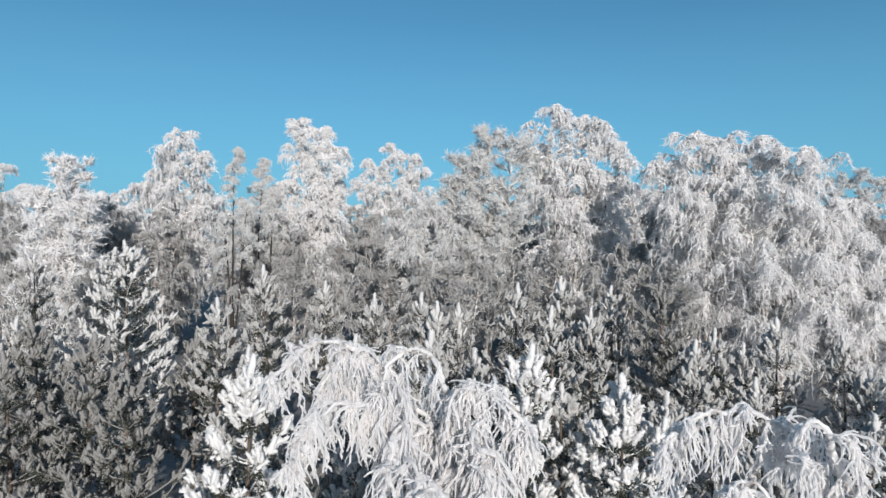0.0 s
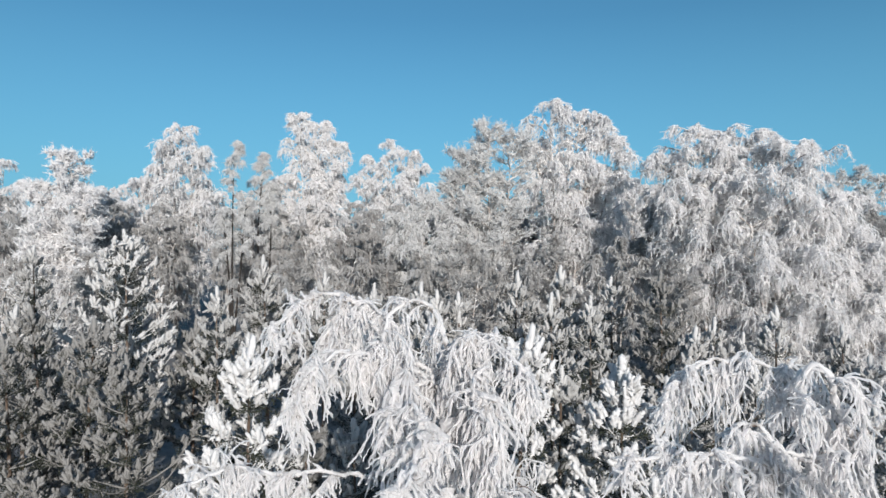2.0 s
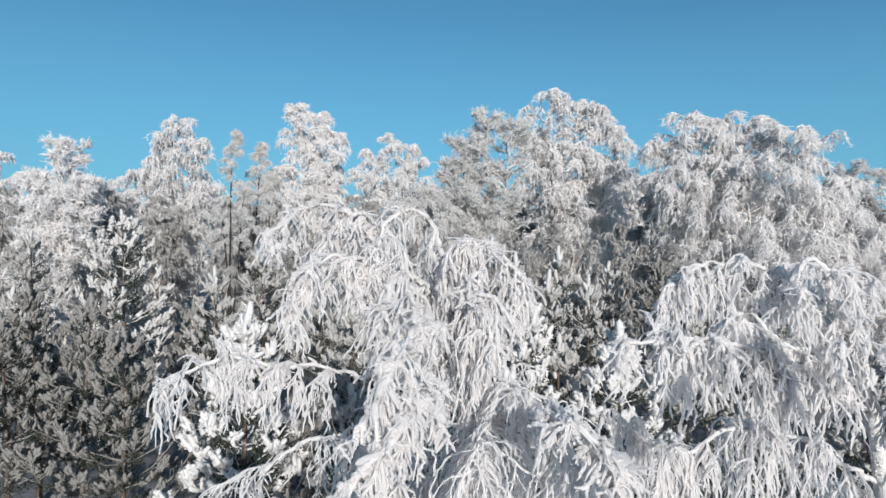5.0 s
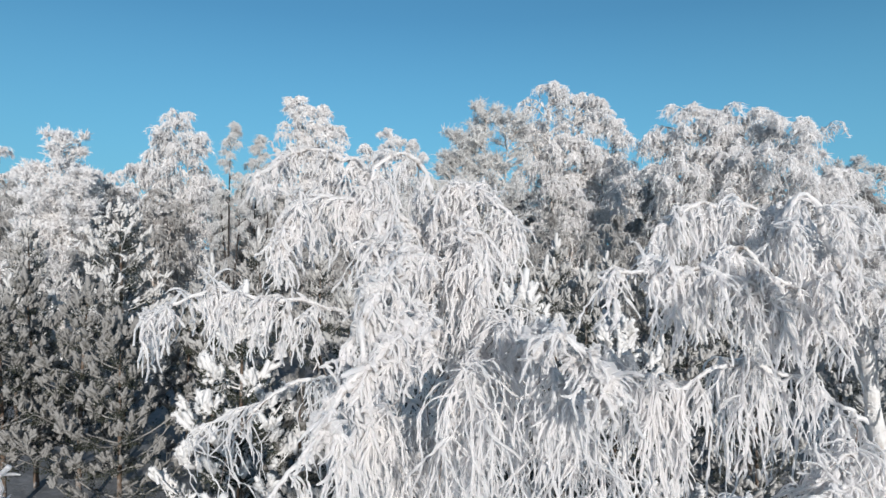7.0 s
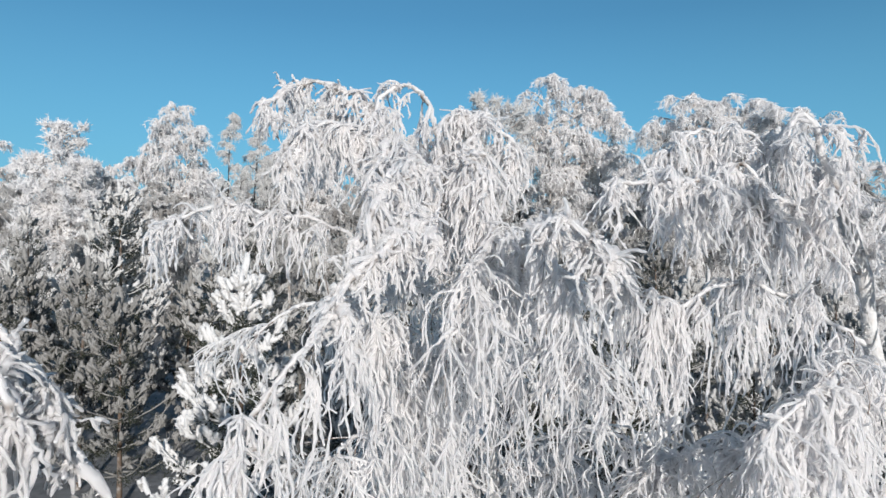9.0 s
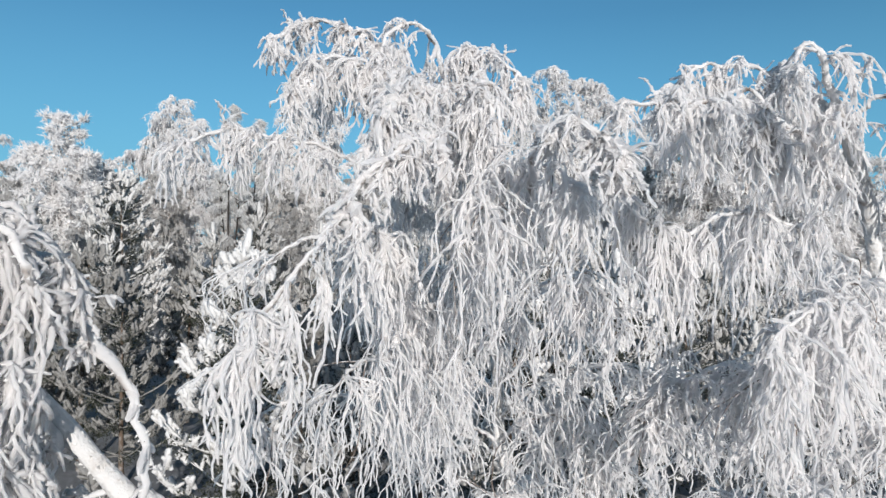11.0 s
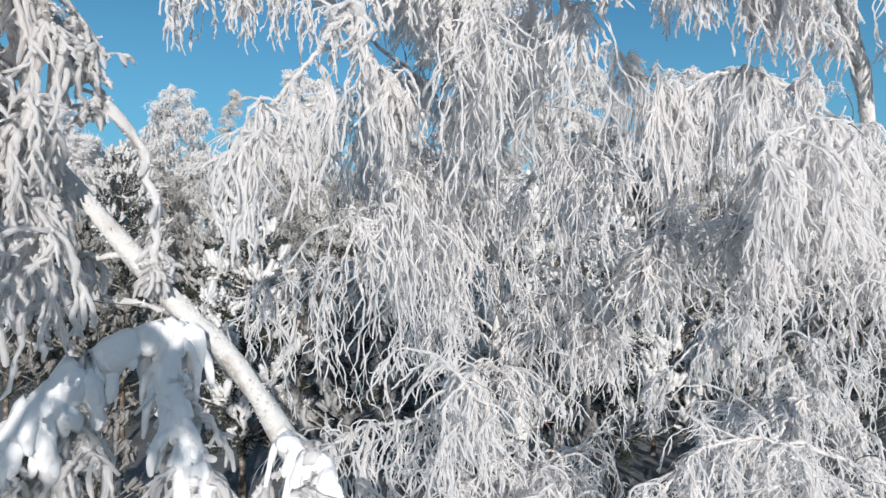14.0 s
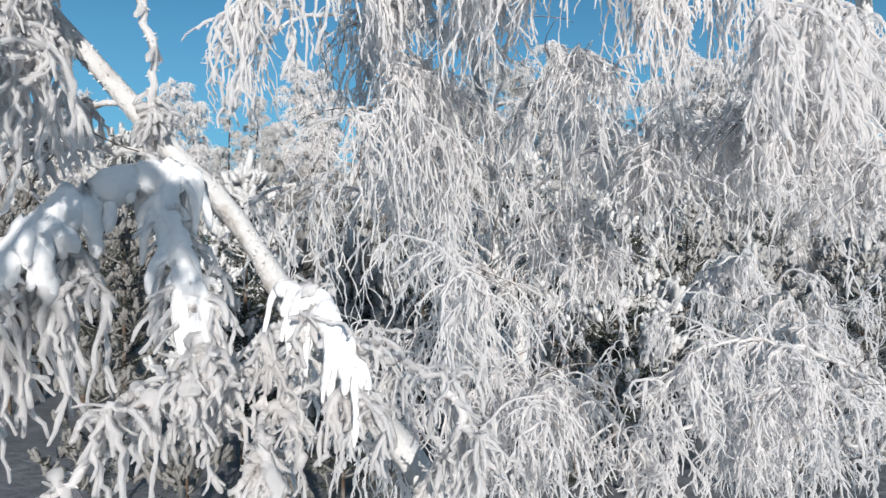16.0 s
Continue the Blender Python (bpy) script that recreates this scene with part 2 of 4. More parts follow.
def hang(q, out, length, spread, lift, wig, r, rng, power=1.5):
    """Paths that leave q along out, bow over and hang down."""
    s = np.linspace(0, 1, r)[None, :, None]
    length = np.asarray(length)[:, None, None]
    p = q[:, None] + out[:, None] * spread * length * (1 - (1 - s) ** 2) + UP * length * (lift * s * (1 - s) * 4 - s ** power)
    w = np.cumsum(rng.normal(size=(len(q), r, 3)) * np.array((1, 1, 0.35)), 1) * wig * length / np.sqrt(r)
    return p + (w - w[:, :1])


def taper(n, r, a, b, rng, vary=0.25, knob=0.0):
    """Radii from a to b; vary: from strand to strand; knob: from ring to ring."""
    s = np.linspace(0, 1, r)[None]
    return (a * (1 - s) + b * s) * rng.uniform(1 - vary, 1 + vary, (n, 1)) * rng.uniform(1 - knob, 1 + knob, (n, r))


def flat_dir(rng, n):
    a = rng.uniform(0, 2 * np.pi, n)
    return np.stack([np.cos(a), np.sin(a), np.zeros(n)], 1)


# ---- birches that the camera passes ----
def droop(q, d0, length, n, rng, pull, wig):
    """Paths of n points that leave q along d0 and are bent down by their load: pull, how soon; wig, how crooked."""
    step = (np.asarray(length) / (n - 1))[:, None]
    d, p = unit(d0), [q]
    sway = rng.normal(size=q.shape) * wig
    for _ in range(n - 1):
        sway = sway * 0.55 + rng.normal(size=q.shape) * wig
        d = unit(d - UP * pull * step + sway)
        p.append(p[-1] + d * step)
    return np.stack(p, 1)


def knots(n, r, a, b, rng, vary=0.3, knob=0.28):
    """Radii of n frosted twigs of r rings, from a to b, uneven along each and rounded at the end."""
    s = np.linspace(0, 1, r)[None]
    lumps = rng.uniform(-1, 1, (n, r))
    lumps = lumps * 0.75 + np.roll(lumps, 1, 1) * 0.25
    rad = (a * (1 - s) + b * s) * rng.uniform(1 - vary, 1 + vary, (n, 1)) * (1 + knob * lumps)
    rad[:, -1] *= 0.75
    return rad


def pick_on(P, k, rng, lo=0.1, hi=1.0):
    """Random points on the paths P[k], and the direction there."""
    x = rng.uniform(lo, hi, len(k)) * (P.shape[1] - 1)
    i = np.minimum(x.astype(int), P.shape[1] - 2)
    f = (x - i)[:, None]
    a, b = P[k, i], P[k, i + 1]
    return a * (1 - f) + b * f, unit(b - a)


def lump(bag, seg, r, rng):
    """A soft, uneven clump of snow along a short stretch of twig."""
    p = curve_through(seg + UP * r * 0.3, 10)
    p = p + np.cumsum(rng.normal(size=p.shape), 0) * r * 0.06
    e = np.sin(np.linspace(0.35, 3.0, 10)) ** 0.6
    rad = r * e * rng.uniform(0.45, 1.35, 10) * rng.uniform(0.6, 1.25)
    bag.strands(p[None], rad[None], 8, rng, 0.25, 0.85)


def weeping_limb(tree, path, r0, seed, dense=1.0, drop=0.75, fat=1.0, snow=0.0, reach=0.55, first=0.12):
    """One limb with its branchlets, its hanging frosted twigs and, where heavy, clumps of snow."""
    rng = np.random.default_rng(seed)
    length = np.linalg.norm(np.diff(path, axis=0), axis=1).sum()
    load = 1 + min(snow, 0.085) * 12
    wood = Bag()
    fine = curve_through(path, max(12, int(length / 0.035)))
    fine[1:] = fine[1:] + rng.normal(size=(len(fine) - 1, 3)) * 0.004
    rr = np.linspace(r0 * 0.72, 0.011 * fat, len(fine))[None] * rng.uniform(0.82, 1.22, (1, len(fine)))
    wood.strands(fine[None], rr, 8, rng, 0.18)
    wood.rime(fine[None], rr, int(length * 90), rng, 0.018)
    limb = part("limb", wood, MAT_LIMB, tree)
    twigs = Bag()
    # branchlets that leave the limb to both sides and bow over
    lean = snow == 0  # no snow: longer, more crooked branchlets and fewer straight twigs
    m = max(6, int(length * (15 if lean else 12) * dense))
    s = np.sort(np.concatenate([rng.uniform(first, 1, m - 2), [0.97, 1.0]]))
    q, fwd = along(path, s)
    side = unit(np.cross(fwd, UP) + 1e-6) * rng.choice([-1, 1], m)[:, None]
    d0 = side * rng.uniform(0.2, 1.0, (m, 1)) + fwd * rng.uniform(0.25, 1.1, (m, 1)) + UP * rng.uniform(-0.25, 0.55, (m, 1)) + rng.normal(size=(m, 3)) * 0.25
    bl = rng.uniform(0.35, 1.25, m) * reach * (1.2 - 0.4 * s)
    B = droop(q, d0, bl * (1.25 if lean else 1), 13, rng, 4.5 if lean else 8.0, 0.17)
    rb = knots(m, 13, (0.0080 if lean else 0.0070) * fat * load, 0.0058 * fat * load ** 0.7, rng)
    twigs.strands(B, rb, 5, rng, 0.22)
    # twigs that hang from them
    heavy = 0.06 < snow <= 0.07  # thick fingers of snow in place of many thin twigs
    c = int(m * (5.5 if lean else 5.5 if heavy else 9.0))
    k = rng.integers(0, m, c)
    q, t = pick_on(B, k, rng, 0.1)
    ln = (0.16 + 0.84 * rng.uniform(0, 1, c) ** 1.4) * drop * 0.9
    H = droop(q, t * 0.35 + flat_dir(rng, c) * 0.4 - UP * rng.uniform(-0.1, 0.8, (c, 1)), ln, 15, rng, 9.0 if lean else 16.0, 0.2 if lean else 0.16)
    H[:, 1:] += rng.normal(size=(c, 14, 3)) * np.array((0.0035, 0.0035, 0.002)) * fat
    rh = knots(c, 15, 0.0060 * fat * load ** 0.6, 0.0050 * fat * load ** 0.35, rng, 0.35, 0.46)
    twigs.strands(H, rh, 4, rng, 0.22)
    # a few thin twigs that the rime has left
    if lean:
        spray = Bag()
        count = max(2, int(length * 4.5))
        q, fwd = along(path, rng.uniform(0.1, 1, count))
        S = droop(q, fwd + flat_dir(rng, count) * 0.9 + UP * rng.uniform(-0.2, 0.4, (count, 1)), rng.uniform(0.3, 0.85, count), 12, rng, 3.0, 0.1)
        spray.strands(S, taper(count, 12, 0.0045, 0.0022, rng), 4, rng, 0.1)
        tagged(part("twig_spray", spray, MAT_BARE, limb), "thin grey-brown twigs with little frost", kind="stuff")
    # short spurs that leave the hanging twigs and the branchlets at an angle
    for P, count, long in ((H, int(c * 2.0), 0.10 + 0.1 * drop), (B, m * 5, 0.17)):
        k = rng.integers(0, len(P), count)
        q, t = pick_on(P, k, rng, 0.05, 0.92)
        ln = rng.uniform(0.25, 1.0, count) * long
        S = droop(q, t * 0.7 + flat_dir(rng, count) * 0.6 - UP * rng.uniform(0.0, 0.4, (count, 1)), ln, 5, rng, 12.0, 0.18)
        twigs.strands(S, knots(count, 5, 0.0055 * fat * load ** 0.5, 0.0050 * fat * load ** 0.4, rng, 0.3, 0.4), 4, rng, 0.2)
    # a few bare ends that stand out from the limb
    count = max(2, int(length * 2.5))
    q, fwd = along(path, rng.uniform(0.25, 1, count))
    S = droop(q, fwd + rng.normal(size=(count, 3)) * 0.5, rng.uniform(0.05, 0.14, count), 6, rng, 0.8, 0.1)
    twigs.strands(S, knots(count, 6, 0.008 * fat * load ** 0.5, 0.007 * fat * load ** 0.5, rng), 5, rng, 0.2)
    # where snow lies, the limb and the upper branchlets are swollen to soft uneven fingers
    if snow > 0:
        for a in range(int(len(path) * 0.3), len(path) - 4, 2):
            if rng.uniform() < 0.6:
                lump(twigs, path[a:a + 5], min(snow, 0.07) * rng.uniform(0.22, 0.4), rng)
        for k in range(m):
            if s[k] > 0.25 and rng.uniform() < (0.95 if heavy else 0.55):
                i = int(rng.integers(0, 4))
                lump(twigs, B[k][i:i + int(rng.integers(4, 9))], min(snow, 0.09) * rng.uniform(0.26, 0.46) * (1.35 if heavy else 1), rng)
        for k in rng.integers(0, c, int(c * (0.6 if snow > 0.1 else 0.3 if snow > 0.065 else 0.05))):
            i = int(rng.integers(0, 8))
            lump(twigs, H[k][i:i + int(rng.integers(3, 7))], min(snow, 0.075) * rng.uniform(0.2, 0.4), rng)
    tagged(part("twig_curtain", twigs.mesh("twig_curtain", fat > 1.2), MAT_TWIG, limb), "thin hanging twigs coated in white rime", kind="stuff")
    if snow > 0.07:
        cap = Bag()
        p = curve_through(path[int(len(path) * 0.12):], 46) + UP * snow * 0.3
        e = np.sin(np.linspace(0.3, 2.95, 46)) ** 0.5
        swell = np.interp(np.linspace(0, 1, 46), np.linspace(0, 1, 14), rng.uniform(0.75, 1.2, 14)) * rng.uniform(0.97, 1.03, 46)
        cap.strands(p[None], (snow * 0.56 * e * swell)[None], 16, rng, 0.08, 0.95)
        # soft tongues of snow that slip over its sides
        n = int(length * 38)
        q, fwd = along(p, rng.uniform(0.05, 0.98, n))
        side = unit(np.cross(fwd, UP)) * rng.choice([-1, 1], n)[:, None]
        S = droop(q + side * snow * 0.25, side * 0.8 + fwd * rng.uniform(-0.2, 0.5, (n, 1)), rng.uniform(0.07, 0.26, n), 8, rng, 26.0, 0.12)
        cap.strands(S, knots(n, 8, snow * 0.34, snow * 0.17, rng, 0.35, 0.25), 7, rng, 0.12)
        part("snow_cap", cap, MAT_SNOW, limb, "soft bolster of snow lying along a limb")
    return limb


def near_birch(base, trunk, r0, r1, limbs, label, seed, fill=(), fat=1.0, crest=8):
    """trunk: points from the ground up; limbs: (start height on the trunk, tip, rise, radius, dense, drop, snow, and the share that is bare);
    fill: (count, lowest, highest, shortest, longest) of plain limbs all round; crest: how much of the top is twigged."""
    base = np.array(base, float)
    tree = thing("birch_tree", base, label, "birch tree", "frosted birches nearby")
    rng = np.random.default_rng(seed)
    path = curve_through(np.array(trunk, float) - base, 44)
    stem = Bag()
    rad = np.linspace(1, 0, 44) ** 0.9 * (r0 - r1) + r1
    cut = 44 - crest + 1
    stem.strands(path[None, :cut], rad[None, :cut] * rng.uniform(0.86, 1.16, (1, cut)), 12, rng, 0.16)
    stem.rime(path[None, :cut], rad[None, :cut] * 0.9, 1200, rng, 0.012)
    part("trunk", stem, MAT_TRUNK, tree, "pale birch trunk filmed with frost")
    weeping_limb(tree, path[cut - 1:], rad[cut - 1], seed * 100 + 99, 1.2, 0.55, fat, 0.03, 0.5, 0.0)

    def at_height(z):
        i = int(np.argmin(np.abs(path[:, 2] - z)))
        return path[i], rad[i]
    n = 0
    for z, tip, rise, r, dense, drop, snow, *bare in limbs:
        a, ra = at_height(z)
        if isinstance(tip, list):
            path_l = curve_through([a] + [np.array(p, float) - base for p in tip], 22)
            path_l[1:] = path_l[1:] + rng.normal(size=(21, 3)) * 0.012
        else:
            path_l = arch(a, np.array(tip, float) - base, rise, 20, rng, 0.09)
        weeping_limb(tree, path_l, min(r, ra * 0.8), seed * 100 + n, dense, drop, fat, snow, rise if isinstance(tip, list) else 0.55, *bare)
        n += 1
    for count, lo, hi, short, far in fill:
        for k in range(count):
            a, ra = at_height(lo + (hi - lo) * (k + rng.uniform(0, 1)) / count)
            ang = k * 2.4 + rng.uniform(-0.4, 0.4) + seed
            ln = rng.uniform(short, far)
            tip = a + np.array((math.cos(ang) * ln, math.sin(ang) * ln, ln * rng.uniform(-0.2, 0.45)))
            weeping_limb(tree, arch(a, tip, ln * 0.16, 14, rng, 0.1), min(0.024, ra * 0.6), seed * 100 + n, 0.85, 0.7, fat, 0.0, 0.5)
            n += 1
    return tree


# ---- birches further off ----
def far_birch_parts(tree, height, leaders, seed, width, weep=1.0, limbs=15, twig=0.020, mat=None, low=0.16, dark=False, per=18, tw=8, plume=1.0):
    """leaders: (dx, dy, top) of the stems; each carries limbs that bow outward and hang."""
    rng = np.random.default_rng(seed)
    stem, crown = Bag(), Bag()
    width = width * 1.2
    twig, limbs = twig * 1.05, int(limbs * 2.6)
    for li, (dx, dy, top) in enumerate(leaders):
        fork = np.array((dx * 0.12, dy * 0.12, top * 0.22))
        bend = rng.normal(size=2) * 0.25
        path = curve_through([(0, 0, -0.1), fork, (dx * 0.5 + bend[0], dy * 0.5 + bend[1], top * 0.58), (dx * 0.92, dy * 0.92, top * 0.88), (dx + 0.1, dy, top - 0.2)], 22)
        stem.strands(path[None], (np.linspace(1, 0.0, 22) ** 0.9 * height * 0.0055 + 0.015)[None], 7, rng, 0.06)
        m = limbs
        s = np.concatenate([low + (1 - low) * ((np.arange(m - 2) + rng.uniform(0, 1, m - 2)) / (m - 2)) ** 0.62, [0.985, 1.0]])
        q, fwd = along(path, s)
        prof = np.clip((s - low) / (1 - low), 0, 1)
        ln = width * (0.28 + 0.8 * np.sqrt(1 - prof)) * np.minimum(1, 0.55 + prof * 2) * rng.uniform(0.55, 1.15, m)
        out = flat_dir(rng, m)
        t = np.linspace(0, 1, 8)[None, :, None]
        lp = q[:, None] + out[:, None] * ln[:, None, None] * (1 - (1 - t) ** 1.6) * 0.95 + UP * ln[:, None, None] * (1.2 * t - (0.55 + 0.5 * weep) * t ** 2.4)
        lp = lp + np.cumsum(rng.normal(size=lp.shape), 1) * 0.025 * ln[:, None, None]
        stem.strands(lp, taper(m, 8, height * 0.0024, 0.016, rng), 4, rng, 0.1)
        # branchlets
        b = np.repeat(np.arange(m), per)
        x = rng.uniform(0.12, 1, len(b)) * 7
        i = np.minimum(x.astype(int), 6)
        f = (x - i)[:, None]
        bq = lp[b, i] * (1 - f) + lp[b, i + 1] * f
        bo = unit(out[b] * 0.45 + rng.normal(size=(len(b), 3)) * np.array((0.8, 0.8, 0.5)) + UP * (0.45 - 0.25 * weep))
        bl = (ln[b] * rng.uniform(0.15, 0.45, len(b)) + 0.28) * (0.75 if weep > 0.5 else 0.7)
        s4 = np.linspace(0, 1, 4)[None, :, None]
        B = hang(bq, bo, bl, 0.7, 0.16, 0.2, 4, rng, 1.7) if weep > 0.5 else \
            bq[:, None] + bo[:, None] * bl[:, None, None] * s4 + UP * 0.12 * bl[:, None, None] * s4 ** 2
        # the upper twigs carry frost as thick soft plumes, the lower ones are thin
        thick = (0.7 + 0.5 * np.clip(prof[b] * 1.6 - 0.25, 0, 1) ** 0.8) * plume
        crown.strands(B, taper(len(b), 4, twig * 0.95, twig * 0.5, rng) * thick[:, None], 4, rng, 0.3)
        c = np.repeat(np.arange(len(b)), tw)
        x = rng.uniform(0.05, 1, len(c)) * 3
        i = np.minimum(x.astype(int), 2)
        f = (x - i)[:, None]
        tq = B[c, i] * (1 - f) + B[c, i + 1] * f
        if weep > 0.5:
            d = unit(bo[c] * np.array((0.35, 0.35, 0)) + flat_dir(rng, len(c)) * rng.uniform(0, 1.0, (len(c), 1)) - UP * rng.uniform(0.0, 1.1, (len(c), 1)))
            tl = rng.uniform(0.25, 1.0, len(c)) * (0.14 + 0.32 * weep)
        else:
            d = unit(bo[c] * 0.5 + rng.normal(size=(len(c), 3)) * 0.8 + UP * 0.2)
            tl = rng.uniform(0.12, 0.5, len(c))
        crown.spikes(tq, tq + d * tl[:, None], twig * rng.uniform(0.7, 1.35, len(c)), rng)
        # a second spike from half way along, at an angle
        tq, d, tl = tq[::2], d[::2], tl[::2]
        h = tq + d * tl[:, None] * rng.uniform(0.25, 0.7, (len(tl), 1))
        d2 = unit(d + rng.normal(size=d.shape) * 0.5 - UP * 0.3 * weep)
        crown.spikes(h, h + d2 * tl[:, None] * rng.uniform(0.4, 0.8, (len(tl), 1)), twig * rng.uniform(0.65, 1.2, len(tl)), rng)
    part("trunk", stem, MAT_DARK_TRUNK if dark else MAT_FAR_TRUNK, tree)
    part("crown", crown, mat or MAT_FAR_TWIG, tree, "fine drooping twigs white with frost" if weep > 0.5 else "dense upright twigs white with frost")
    return tree


def far_birch(x, y, height, leaders, seed, width, label="tall birch with a drooping crown white with hoarfrost", category="birch tree", **kw):
    return far_birch_parts(thing("birch_tree", (x, y, 0), label, category, "tall frosted trees behind the pines"), height, leaders, seed, width, **kw)


# ---- pines ----
def shoot_proto(rng, needles, rings, sides, length=0.22, r=0.041):
    """A pine shoot: a lumpy frosted core set about with spiky needle tufts."""
    b = Bag()
    s = np.linspace(0, 0.95, rings)
    P = np.stack([rng.normal(size=rings) * 0.008, rng.normal(size=rings) * 0.008, s * length], 1)[None]
    if sides:
        b.strands(P, (np.sin(0.75 + s * 1.95) ** 0.5 * r)[None], sides, rng, 0.25)
    k = np.arange(needles)
    a = k * 2.4 + rng.uniform(-0.3, 0.3, needles)
    s = (k + 0.5) / needles
    root = np.stack([0 * s, 0 * s, length * (0.02 + 0.88 * s)], 1)
    d = unit(np.stack([np.cos(a), np.sin(a), 0.4 + 0.45 * s], 1) + rng.normal(size=(needles, 3)) * 0.18)
    b.spikes(root + d * r * 0.5, root + d * r * rng.uniform(1.3, 2.0, (needles, 1)), np.full(needles, r * 0.22), rng)
    return np.concatenate(b.v), (np.concatenate(b.q) if b.q else np.zeros((0, 4), int), np.concatenate(b.t))


rng0 = np.random.default_rng(5)
SHOOTS = {"near": [shoot_proto(rng0, 18, 4, 5) for _ in range(4)], "far": [shoot_proto(rng0, 10, 3, 4) for _ in range(4)],
          "inner": [shoot_proto(rng0, 9, 0, 0) for _ in range(4)]}


def plant_shoots(bag, q, d, size, rng, kind):
    """Copies of the shoots at q, pointing along d."""
    d = unit(d)
    u = unit(np.cross(d, rng.normal(size=d.shape)))
    w = np.cross(d, u)
    which = rng.integers(0, 4, len(q))
    for k in range(4):
        sel = np.where(which == k)[0]
        if not len(sel):
            continue
        v, (quad, tri) = SHOOTS[kind][k]
        V = q[sel, None] + size[sel, None, None] * (v[None, :, :1] * u[sel, None] + v[None, :, 1:2] * w[sel, None] + v[None, :, 2:] * d[sel, None])
        off = (np.arange(len(sel)) * len(v))[:, None, None]
        bag.add(V, (quad[None] + off).reshape(-1, 4), (tri[None] + off).reshape(-1, 3))


